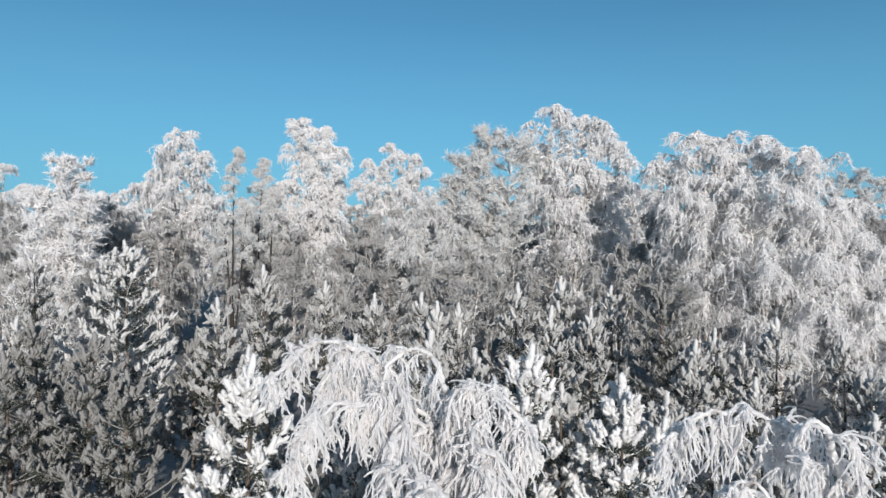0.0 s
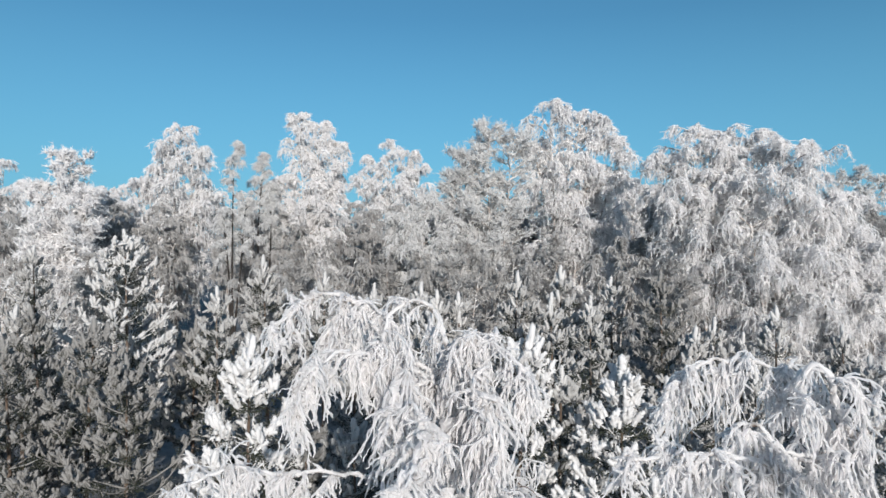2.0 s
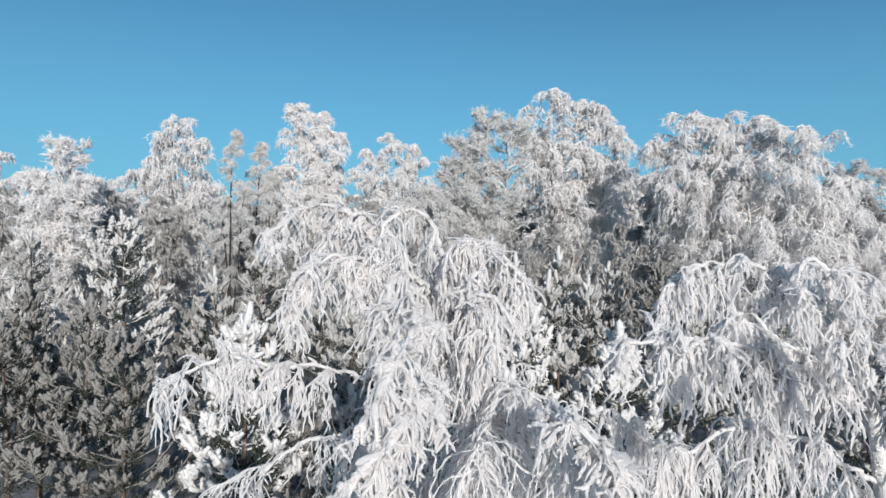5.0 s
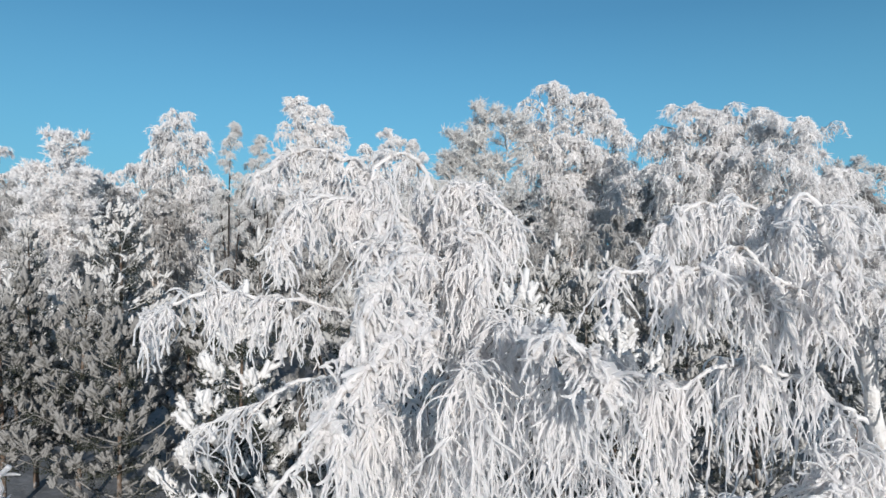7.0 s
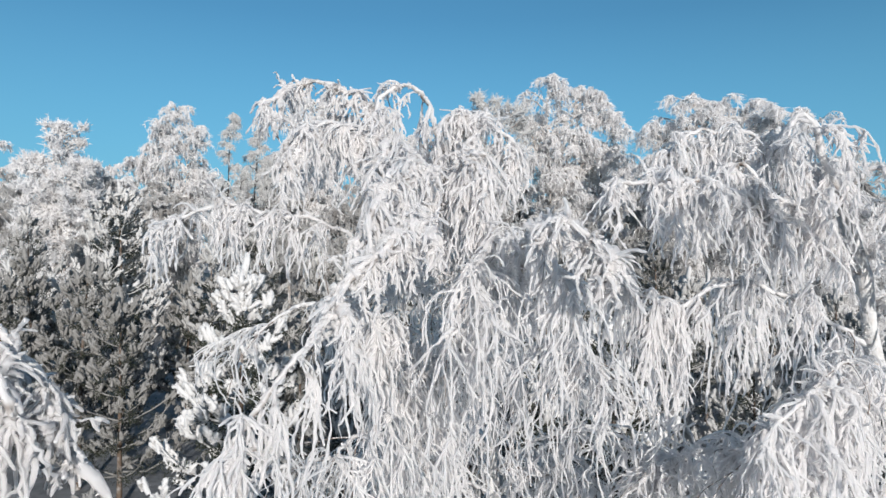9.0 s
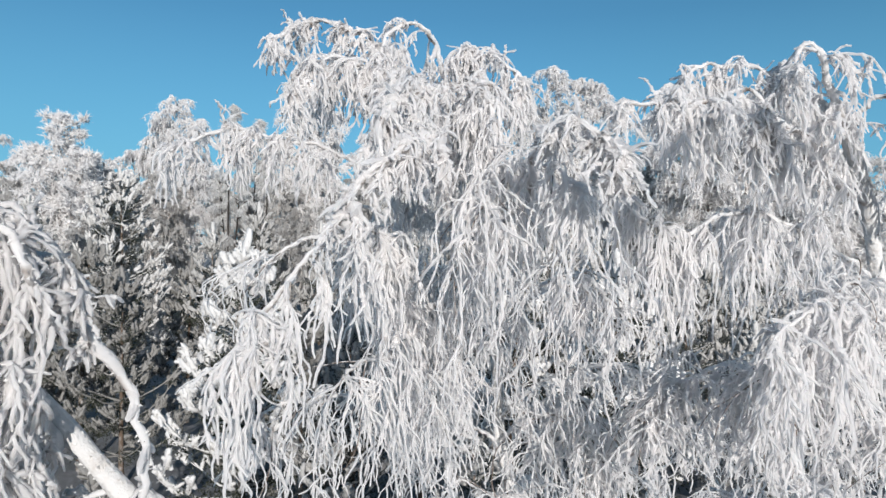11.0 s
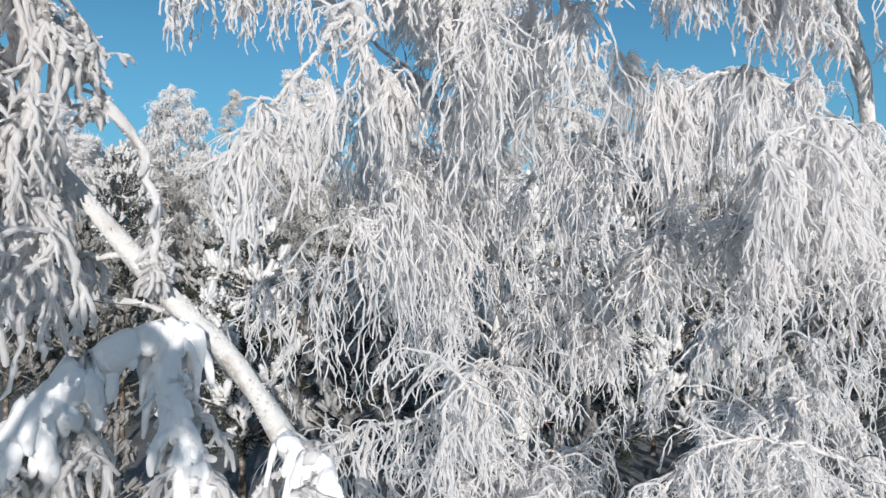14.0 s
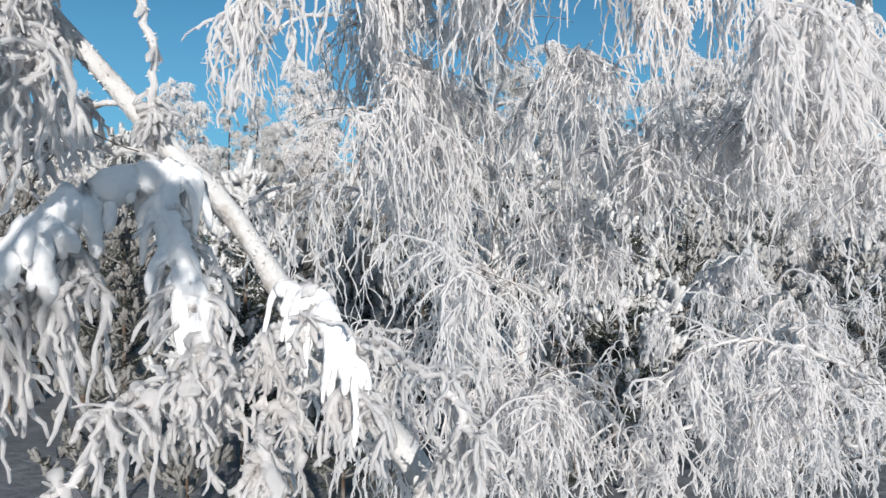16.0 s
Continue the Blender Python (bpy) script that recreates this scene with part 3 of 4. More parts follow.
def pine(x, y, height, seed, label, spread=0.42, kind="near", shoot=1.0, whorl=0.42, group="young frosted pines", low=0.07, fan=5, mat=None):
    """A young pine: whorls of branches that sweep up at the ends, set with clusters of frosted shoots."""
    rng = np.random.default_rng(seed)
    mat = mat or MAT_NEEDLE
    tree = thing("pine_tree", (x, y, 0), label, "pine tree", group)
    stem = Bag()
    lean = rng.normal(size=2) * 0.02 * height
    path = curve_through([(0, 0, -0.1), (lean[0] * 0.3, lean[1] * 0.3, height * 0.5), (lean[0], lean[1], height - 0.4 * shoot)], 16)
    stem.strands(path[None], np.linspace(height * 0.011 + 0.01, 0.016, 16)[None], 8, rng, 0.06)
    part("trunk", stem, MAT_PINE_WOOD, tree)
    top = Bag()
    n = 9
    ang = np.arange(n) * 2 * np.pi / 4.4 + seed
    d = np.stack([np.cos(ang) * 0.42, np.sin(ang) * 0.42, np.full(n, 1.0)], 1) + rng.normal(size=(n, 3)) * 0.1
    d[0] = (0.03, 0, 1)
    q = np.tile(path[-1], (n, 1)) - UP * (np.arange(n) * 0.065 * shoot)[:, None] + d * np.array((0.28, 0.28, 0)) * (np.arange(n) * 0.12 * shoot)[:, None]
    plant_shoots(top, q, d, shoot * np.where(np.arange(n) > 0, rng.uniform(0.8, 1.35, n), 1.5), rng, kind)
    plant_shoots(top, path[-1][None] - UP * 0.28, UP[None], np.array([1.2]) * shoot, rng, kind)
    part("leader", top, MAT_FURRED if mat is MAT_NEEDLE else mat, tree, "upright leading shoots thick with frost")
    z = height - 0.4 * shoot - whorl * 0.7
    inner = Bag()
    zt = height - 0.4 * shoot
    while z > height * low:
        depth = zt - z
        for k in range(fan):
            a = rng.uniform(0, 0.7) + k * 2 * np.pi / fan + z * 3
            ln = (0.2 + spread * depth / (1 + 0.07 * depth)) * rng.uniform(0.65, 1.2)
            out = np.array((math.cos(a), math.sin(a), 0.0))
            s = np.linspace(0, 1, 7)[:, None]
            steep = 0.30 + 0.75 * math.exp(-depth * 0.55)
            p0, _ = along(path, np.array([(z + rng.uniform(-0.12, 0.12)) / zt]))
            bp = p0 + out * ln * (s - 0.1 * s ** 2) + UP * ln * (steep * 0.55 * s + 0.38 * s ** 2.6) + np.cumsum(rng.normal(size=(7, 3)), 0) * 0.02 * ln
            bag = Bag()
            bag.strands(bp[None], np.linspace(0.014 + 0.008 * ln, 0.014, 7)[None], 5, rng, 0.1)
            # twigs fork off the outer part, each ending in a cluster of upright shoots
            forks = max(2, int(ln * 3.7 / shoot))
            fx = np.concatenate([[1.0], rng.uniform(0.4, 0.97, forks)])
            fq, fd = along(bp, fx)
            side = unit(np.cross(fd, UP)) * (np.where(np.arange(len(fx)) % 2, 1, -1) * rng.uniform(0.5, 1.1, len(fx)))[:, None]
            side[0] = 0
            fdir = unit(fd * 0.8 + side + UP * rng.uniform(0.1, 0.4, (len(fx), 1)))
            fl = rng.uniform(0.18, 0.42, len(fx)) * ln * (1.2 - 0.6 * fx) + 0.05
            fl[0] = 0.02
            ends = fq + fdir * fl[:, None]
            bag.strands(np.stack([fq, (fq + ends) / 2 - UP * 0.02, ends], 1), np.full((len(fx), 3), 0.014), 4, rng, 0.1)
            per = 5 if kind == "near" else 4
            qq = np.repeat(ends, per, 0)
            dr = unit(np.repeat(fdir, per, 0) * 1.0 + UP * rng.uniform(0.25, 0.85, (len(qq), 1)) + rng.normal(size=(len(qq), 3)) * np.array((0.48, 0.48, 0.22)))
            qq = qq - dr * 0.1 + rng.normal(size=qq.shape) * 0.03
            plant_shoots(bag, qq, dr, shoot * rng.uniform(0.5, 1.0, len(qq)), rng, kind)
            c = max(1, int(ln * 4.0 / shoot))
            qq, dd = along(bp, rng.uniform(0.6, 1.0, c))
            plant_shoots(bag, qq, dd * 0.6 + UP * rng.uniform(0.2, 0.8, (c, 1)) + rng.normal(size=(c, 3)) * 0.5, shoot * rng.uniform(0.5, 0.9, c), rng, kind)
            # older needles further in, hardly frosted; their dark colour also paints the shade between boughs
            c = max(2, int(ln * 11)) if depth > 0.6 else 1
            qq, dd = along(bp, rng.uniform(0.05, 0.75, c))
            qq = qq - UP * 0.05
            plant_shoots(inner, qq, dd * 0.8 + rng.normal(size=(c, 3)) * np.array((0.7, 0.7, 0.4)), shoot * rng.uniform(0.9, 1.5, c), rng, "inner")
            part("branch", bag, mat, tree)
        z -= whorl * rng.uniform(0.85, 1.15)
    part("inner_foliage", inner, MAT_OLD_NEEDLE, tree, "dark green older needles with little frost, also painting gap shade")
    return tree


# ---- ground ----
def ground():
    xs = np.concatenate([np.linspace(-2500, -80, 12), np.linspace(-70, 70, 120), np.linspace(80, 2500, 12)])
    ys = np.concatenate([np.linspace(-2500, -40, 12), np.linspace(-30, 110, 120), np.linspace(120, 2500, 12)])
    X, Y = np.meshgrid(xs, ys)
    Z = 0.12 * np.sin(X * 0.31 + 1) * np.cos(Y * 0.27) + 0.06 * np.sin(X * 1.3 + Y * 0.7) + 0.05 * np.cos(Y * 1.7 - X * 0.5) - 0.1
    b = Bag()
    n, m = X.shape
    i, j = np.meshgrid(np.arange(n - 1), np.arange(m - 1), indexing="ij")
    k = i * m + j
    b.add(np.stack([X, Y, Z], -1), np.stack([k, k + 1, k + m + 1, k + m], -1).reshape(-1, 4))
    me = b.mesh("ground")
    me.materials.append(MAT_GROUND)
    tagged(new("ground", me), "forest floor with patchy snow between the trees, darkened for their shade", "ground", kind="structure")


ground()

# ---- the near birches ----
near_birch((0.85, 5.3, 0), [(0.85, 5.3, -0.1), (0.82, 5.3, 2.0), (0.7, 5.3, 3.4), (0.53, 5.3, 4.1), (0.5, 5.25, 4.8), (0.3, 5.0, 5.8), (0.12, 4.75, 6.6), (0.05, 4.65, 7.0), (-0.03, 4.6, 7.28), (-0.1, 4.55, 7.42), (-0.21, 4.5, 7.46), (-0.38, 4.45, 7.37), (-0.45, 4.4, 7.2)], 0.075, 0.03, [
    (6.6, [(-0.35, 4.7, 7.12), (-0.55, 4.65, 7.38), (-0.88, 4.58, 7.5), (-1.08, 4.48, 7.42), (-1.22, 4.36, 7.28)], 0.24, 0.026, 1.3, 0.36, 0.07),
    (6.5, [(-0.35, 4.85, 7.0), (-0.65, 4.85, 7.26), (-0.85, 4.8, 7.26), (-0.98, 4.75, 7.08)], 0.3, 0.024, 1.0, 0.55, 0.06),
    (7.0, [(0.12, 4.45, 7.2), (0.3, 4.35, 7.17), (0.46, 4.28, 7.1), (0.55, 4.24, 6.98), (0.58, 4.22, 6.85)], 0.2, 0.014, 1.7, 0.4, 0.05),
    (6.7, [(-0.2, 4.3, 6.98), (-0.3, 4.1, 6.98), (-0.35, 3.9, 6.8)], 0.36, 0.024, 1.3, 0.6, 0.062),
    (6.2, [(-0.05, 4.1, 6.6), (-0.12, 3.6, 6.72), (-0.2, 3.3, 6.66), (-0.28, 3.05, 6.45), (-0.34, 2.9, 6.15)], 0.28, 0.022, 1.4, 0.4, 0.07),
    (6.4, [(0.2, 4.2, 6.85), (0.28, 3.95, 6.8), (0.32, 3.7, 6.55)], 0.42, 0.024, 1.2, 0.6, 0.04),
    (6.6, [(-0.5, 4.4, 7.05), (-0.75, 4.2, 7.1), (-0.95, 4.05, 6.9)], 0.28, 0.022, 1.3, 0.5, 0.06),
    (6.8, [(0.15, 4.35, 6.98), (0.2, 4.1, 6.92), (0.24, 3.95, 6.7)], 0.28, 0.022, 1.2, 0.55, 0.055),
    (5.7, [(-0.3, 4.4, 6.2), (-0.68, 3.9, 6.38), (-1.08, 3.75, 6.47), (-1.25, 3.7, 6.5), (-1.45, 3.67, 6.47), (-1.6, 3.65, 6.41)], 0.22, 0.02, 0.8, 0.5, 0.015),
    (5.2, [(0.55, 3.9, 5.95), (0.5, 3.3, 6.25), (0.58, 2.85, 6.36), (0.72, 2.72, 6.32), (0.82, 2.68, 6.15)], 0.13, 0.02, 0.6, 0.22, 0.07, 0.8),
    (5.8, [(0.05, 4.0, 6.2), (-0.05, 3.4, 6.35), (-0.18, 3.0, 6.28), (-0.35, 2.85, 6.12), (-0.48, 2.8, 5.95)], 0.22, 0.022, 1.0, 0.3, 0.065, 0.3),
    (5.2, [(-0.2, 4.2, 5.6), (-0.35, 3.4, 5.86), (-0.5, 2.87, 5.84), (-0.68, 2.77, 5.66), (-0.85, 2.7, 5.4)], 0.36, 0.022, 0.9, 0.65, 0.03),
    (5.3, [(-0.4, 4.4, 5.75), (-0.9, 4.2, 5.85), (-1.2, 4.1, 5.65)], 0.45, 0.022, 0.9, 0.8, 0.0),
    (4.5, (-0.6, 3.5, 5.1), 0.25, 0.022, 0.8, 0.85, 0.0),
    (5.6, [(0.4, 4.4, 6.1), (0.5, 3.8, 6.3), (0.6, 3.3, 6.25), (0.64, 3.05, 6.08)], 0.34, 0.02, 0.9, 1.0, 0.0, 0.4),
    (5.4, [(0.35, 4.3, 5.95), (0.27, 3.6, 6.12), (0.23, 3.1, 6.0)], 0.36, 0.02, 0.95, 1.0, 0.0, 0.4),
    (5.0, [(0.8, 4.6, 5.5), (1.0, 4.2, 5.6), (1.12, 3.9, 5.4)], 0.36, 0.02, 1.0, 1.1, 0.0),
    (4.8, [(0.1, 4.6, 5.3), (-0.15, 4.0, 5.4), (-0.25, 3.6, 5.2)], 0.4, 0.02, 1.0, 1.1, 0.0),
    (4.15, [(0.85, 5.0, 4.5), (1.1, 4.8, 4.6), (1.35, 4.6, 4.35)], 0.3, 0.024, 0.8, 0.8, 0.0),
    (4.3, (1.4, 3.9, 4.9), 0.25, 0.022, 0.7, 0.7, 0.0),
    (4.0, (-1.3, 4.2, 4.6), 0.25, 0.024, 0.8, 0.85, 0.0),
    (3.6, (0.1, 3.4, 4.0), 0.2, 0.022, 0.9, 0.8, 0.0),
    (3.7, (1.2, 4.4, 4.2), 0.25, 0.022, 1.0, 0.8, 0.0),
    (3.2, (-0.8, 3.6, 3.6), 0.2, 0.022, 0.8, 0.8, 0.0),
    (2.7, (1.3, 3.9, 2.9), 0.25, 0.022, 0.8, 0.6, 0.0),
    (2.6, (0.2, 3.8, 2.9), 0.25, 0.022, 0.8, 0.6, 0.0),
    (2.5, (-0.3, 3.6, 3.1), 0.25, 0.022, 0.9, 0.7, 0.0),
    (2.7, (0.7, 3.6, 3.2), 0.25, 0.022, 0.9, 0.7, 0.0),
], "slender birch bowed under thick white hoarfrost and snow", 11, fill=[(8, 3.0, 5.8, 0.6, 1.2), (2, 2.2, 3.0, 0.7, 1.1)])

near_birch((3.8, 4.5, 0), [(3.8, 4.5, -0.1), (3.65, 4.4, 2.5), (3.35, 4.2, 4.5), (3.02, 4.1, 5.45), (2.9, 4.05, 5.99), (2.78, 4.0, 6.34), (2.66, 3.95, 6.62), (2.49, 3.88, 6.88), (2.44, 3.85, 7.04), (2.37, 3.85, 7.14), (2.3, 3.85, 7.08), (2.25, 3.85, 6.95)], 0.09, 0.04, [
    (6.62, [(2.45, 4.1, 6.9), (2.1, 4.2, 7.08), (1.85, 4.2, 7.06), (1.7, 4.2, 7.01), (1.64, 4.2, 6.88)], 0.26, 0.024, 1.3, 0.6, 0.035),
    (6.05, [(2.5, 3.85, 6.25), (2.09, 3.7, 6.49), (1.75, 3.6, 6.6), (1.42, 3.52, 6.66), (1.07, 3.48, 6.62)], 0.22, 0.03, 1.0, 0.55, 0.05, 0.2),
    (6.2, [(2.4, 3.85, 6.5), (2.08, 3.74, 6.62), (1.92, 3.7, 6.77), (1.84, 3.7, 6.72)], 0.25, 0.022, 1.0, 0.6, 0.035),
    (6.6, [(2.8, 3.85, 6.78), (2.95, 3.75, 6.65), (3.05, 3.7, 6.4)], 0.35, 0.022, 0.9, 0.6, 0.04),
    (5.5, [(2.4, 3.95, 5.92), (1.9, 3.9, 6.02), (1.65, 3.86, 5.92), (1.4, 3.83, 5.92), (1.17, 3.8, 6.1)], 0.3, 0.024, 1.2, 0.9, 0.015),
    (5.2, [(2.5, 3.6, 5.42), (2.1, 3.15, 5.5), (1.8, 3.0, 5.46), (1.66, 2.95, 5.32)], 0.3, 0.024, 1.1, 0.8, 0.04),
    (5.0, [(2.7, 3.8, 5.5), (2.4, 3.5, 5.6), (2.2, 3.4, 5.4)], 0.35, 0.022, 1.0, 0.9, 0.0, 0.4),
    (4.7, (1.9, 3.5, 5.05), 0.25, 0.022, 1.2, 0.65, 0.0, 0.5),
    (4.4, (2.6, 3.5, 4.8), 0.2, 0.02, 1.0, 0.7, 0.0, 0.5),
    (2.6, (2.2, 3.9, 3.2), 0.25, 0.022, 0.9, 0.6, 0.0),
    (2.4, (1.6, 4.2, 2.9), 0.25, 0.022, 0.9, 0.6, 0.0),
    (2.9, [(2.8, 4.1, 3.4), (2.1, 3.9, 3.6), (1.7, 3.8, 3.55), (1.4, 3.75, 3.3)], 0.4, 0.022, 0.8, 0.6, 0.0, 0.4),
    (4.4, (1.35, 3.75, 4.9), 0.25, 0.022, 1.2, 0.6, 0.0, 0.5),
], "leaning birch with curtains of rime-coated twigs", 12, crest=6)

near_birch((0.45, 2.75, 0), [(0.45, 2.75, -0.1), (0.35, 2.7, 1.6), (0.0, 2.65, 3.0), (-0.53, 2.6, 3.73), (-0.85, 2.5, 4.3), (-1.08, 2.47, 4.55), (-1.29, 2.42, 4.81), (-1.52, 2.4, 5.08), (-1.8, 2.36, 5.42), (-2.05, 2.33, 5.72), (-2.25, 2.3, 5.8)], 0.085, 0.03, [
    (5.6, [(-2.0, 2.36, 5.86), (-1.82, 2.36, 5.92), (-1.58, 2.35, 5.74), (-1.37, 2.35, 5.42), (-1.21, 2.35, 5.2), (-1.16, 2.34, 5.02), (-1.16, 2.33, 4.75)], 0.08, 0.022, 0.6, 0.12, 0.058),
    # out-of-view limb towards the camera, added to shade the snow-capped limb
    (5.2, [(-1.75, 1.9, 5.25), (-1.5, 1.45, 5.15), (-1.25, 1.12, 4.98), (-1.08, 1.05, 4.82), (-0.98, 1.02, 4.7)], 0.14, 0.022, 0.6, 0.3, 0.05),
    (5.6, [(-1.95, 2.3, 5.86), (-1.69, 2.28, 5.93), (-1.58, 2.27, 5.9), (-1.47, 2.26, 5.78), (-1.41, 2.26, 5.62)], 0.1, 0.018, 0.5, 0.2, 0.035),
    (5.6, [(-1.95, 2.15, 5.78), (-1.78, 2.02, 5.72), (-1.62, 1.97, 5.5)], 0.18, 0.02, 1.1, 0.6, 0.05),
    (5.3, [(-1.85, 2.2, 5.45), (-1.72, 2.08, 5.35), (-1.58, 2.03, 5.1)], 0.16, 0.02, 0.9, 0.5, 0.05),
    (5.7, [(-1.9, 2.25, 5.9), (-1.7, 2.15, 5.95), (-1.52, 2.1, 5.85), (-1.42, 2.08, 5.65)], 0.15, 0.02, 0.9, 0.7, 0.05),
    (5.4, [(-1.8, 2.2, 5.5), (-1.65, 2.1, 5.5), (-1.5, 2.05, 5.3)], 0.15, 0.02, 0.9, 0.6, 0.04),
    (5.0, [(-1.65, 2.25, 5.1), (-1.55, 2.1, 5.05), (-1.42, 2.0, 4.85)], 0.15, 0.02, 0.8, 0.6, 0.03),
    (4.8, [(-1.5, 2.35, 4.8), (-1.75, 2.3, 4.75), (-1.95, 2.25, 4.6)], 0.15, 0.018, 0.5, 0.4, 0.02),
    (4.6, [(-1.4, 2.4, 4.62), (-1.7, 2.3, 4.58), (-1.95, 2.2, 4.45)], 0.15, 0.018, 0.4, 0.35, 0.0),
    (4.45, [(-1.07, 2.3, 4.47), (-1.17, 2.25, 4.43), (-1.25, 2.18, 4.39), (-1.35, 2.08, 4.29), (-1.44, 1.98, 4.16), (-1.53, 1.95, 4.0)], 0.2, 0.034, 0.8, 0.75, 0.12, 0.5),
    (4.45, [(-1.04, 2.25, 4.42), (-1.0, 2.15, 4.28), (-0.945, 2.1, 4.17), (-0.86, 2.05, 4.02), (-0.83, 2.0, 3.85)], 0.13, 0.024, 0.8, 0.35, 0.08, 0.3),
    (4.05, [(-0.6, 2.35, 4.0), (-0.46, 2.22, 3.98), (-0.37, 2.12, 3.85), (-0.27, 2.06, 3.68)], 0.18, 0.026, 0.7, 0.3, 0.075),
    (3.9, [(-0.9, 2.25, 3.72), (-1.1, 2.0, 3.62), (-1.25, 1.9, 3.4)], 0.24, 0.022, 0.9, 0.45, 0.068),
    (3.7, [(-0.68, 2.3, 3.55), (-0.62, 2.05, 3.5), (-0.55, 1.95, 3.3)], 0.24, 0.022, 0.85, 0.4, 0.068),
    (3.6, [(-0.2, 2.4, 3.75), (0.0, 2.2, 3.7), (0.12, 2.1, 3.5)], 0.3, 0.022, 0.6, 0.4, 0.03),
], "leaning birch bent over by heavy snow and rime", 13, fat=1.3, crest=4)

# unseen birch added behind the camera, to shade the snowy limb of the one above
near_birch((-0.9, -3.0, 0), [(-0.9, -3.0, -0.1), (-0.85, -2.9, 2.5), (-0.7, -2.7, 4.5), (-0.5, -2.4, 5.5), (-0.35, -2.25, 5.8), (-0.2, -2.2, 5.82), (-0.1, -2.2, 5.7)], 0.06, 0.02, [
    (5.5, [(-0.35, -2.3, 5.75), (-0.15, -2.2, 5.75), (0.0, -2.15, 5.6)], 0.22, 0.02, 0.9, 0.3, 0.03),
], "small birch bowed low under rime", 15, crest=6)

near_birch((4.3, 7.1, 0), [(4.3, 7.1, -0.1), (4.1, 7.0, 1.4), (3.85, 6.85, 2.7), (3.72, 6.75, 3.5), (3.5, 6.65, 3.95), (3.2, 6.6, 4.08), (2.9, 6.55, 3.95)], 0.05, 0.02, [
    (3.8, [(3.2, 6.4, 4.1), (2.8, 6.3, 3.9), (2.35, 6.3, 3.5)], 0.45, 0.024, 1.0, 0.6, 0.03),
    (3.7, [(3.85, 6.4, 3.98), (4.1, 6.35, 3.6), (4.3, 6.3, 3.15)], 0.4, 0.024, 0.9, 0.5, 0.05, 0.2),
    (3.5, [(3.6, 6.2, 3.75), (3.5, 5.9, 3.6), (3.4, 5.7, 3.2)], 0.4, 0.024, 0.8, 0.5, 0.05, 0.3),
    (2.8, (2.8, 6.0, 2.9), 0.3, 0.024, 0.9, 0.6, 0.0),
    (3.2, [(3.7, 5.9, 3.45), (3.3, 5.5, 3.4), (3.0, 5.3, 3.15)], 0.4, 0.022, 0.7, 0.5, 0.05, 0.3),
    (2.6, [(4.2, 6.0, 3.05), (4.0, 5.6, 3.0), (3.9, 5.4, 2.7)], 0.4, 0.022, 0.75, 0.5, 0.05, 0.3),
    (2.5, [(3.3, 6.0, 2.85), (3.0, 5.6, 2.75), (2.7, 5.4, 2.4)], 0.4, 0.022, 0.75, 0.5, 0.05, 0.3),
], "small birch bowed low under rime", 14, fill=[(8, 1.0, 3.5, 0.6, 1.0)])

# another unseen birch, added so its bowed top shades the right-hand birch's limbs
near_birch((4.7, -3.4, 0), [(4.7, -3.4, -0.1), (4.65, -3.4, 3.5), (4.5, -3.3, 6.2), (4.3, -3.2, 7.5), (4.0, -3.1, 8.15), (3.6, -3.05, 8.45), (3.2, -3.0, 8.5), (2.85, -3.0, 8.38), (2.6, -3.0, 8.15)], 0.055, 0.02, [], "small birch bowed low under rime", 16, crest=6)

# ---- the pines ----
PLAIN = "young pine with needles furred in white frost"
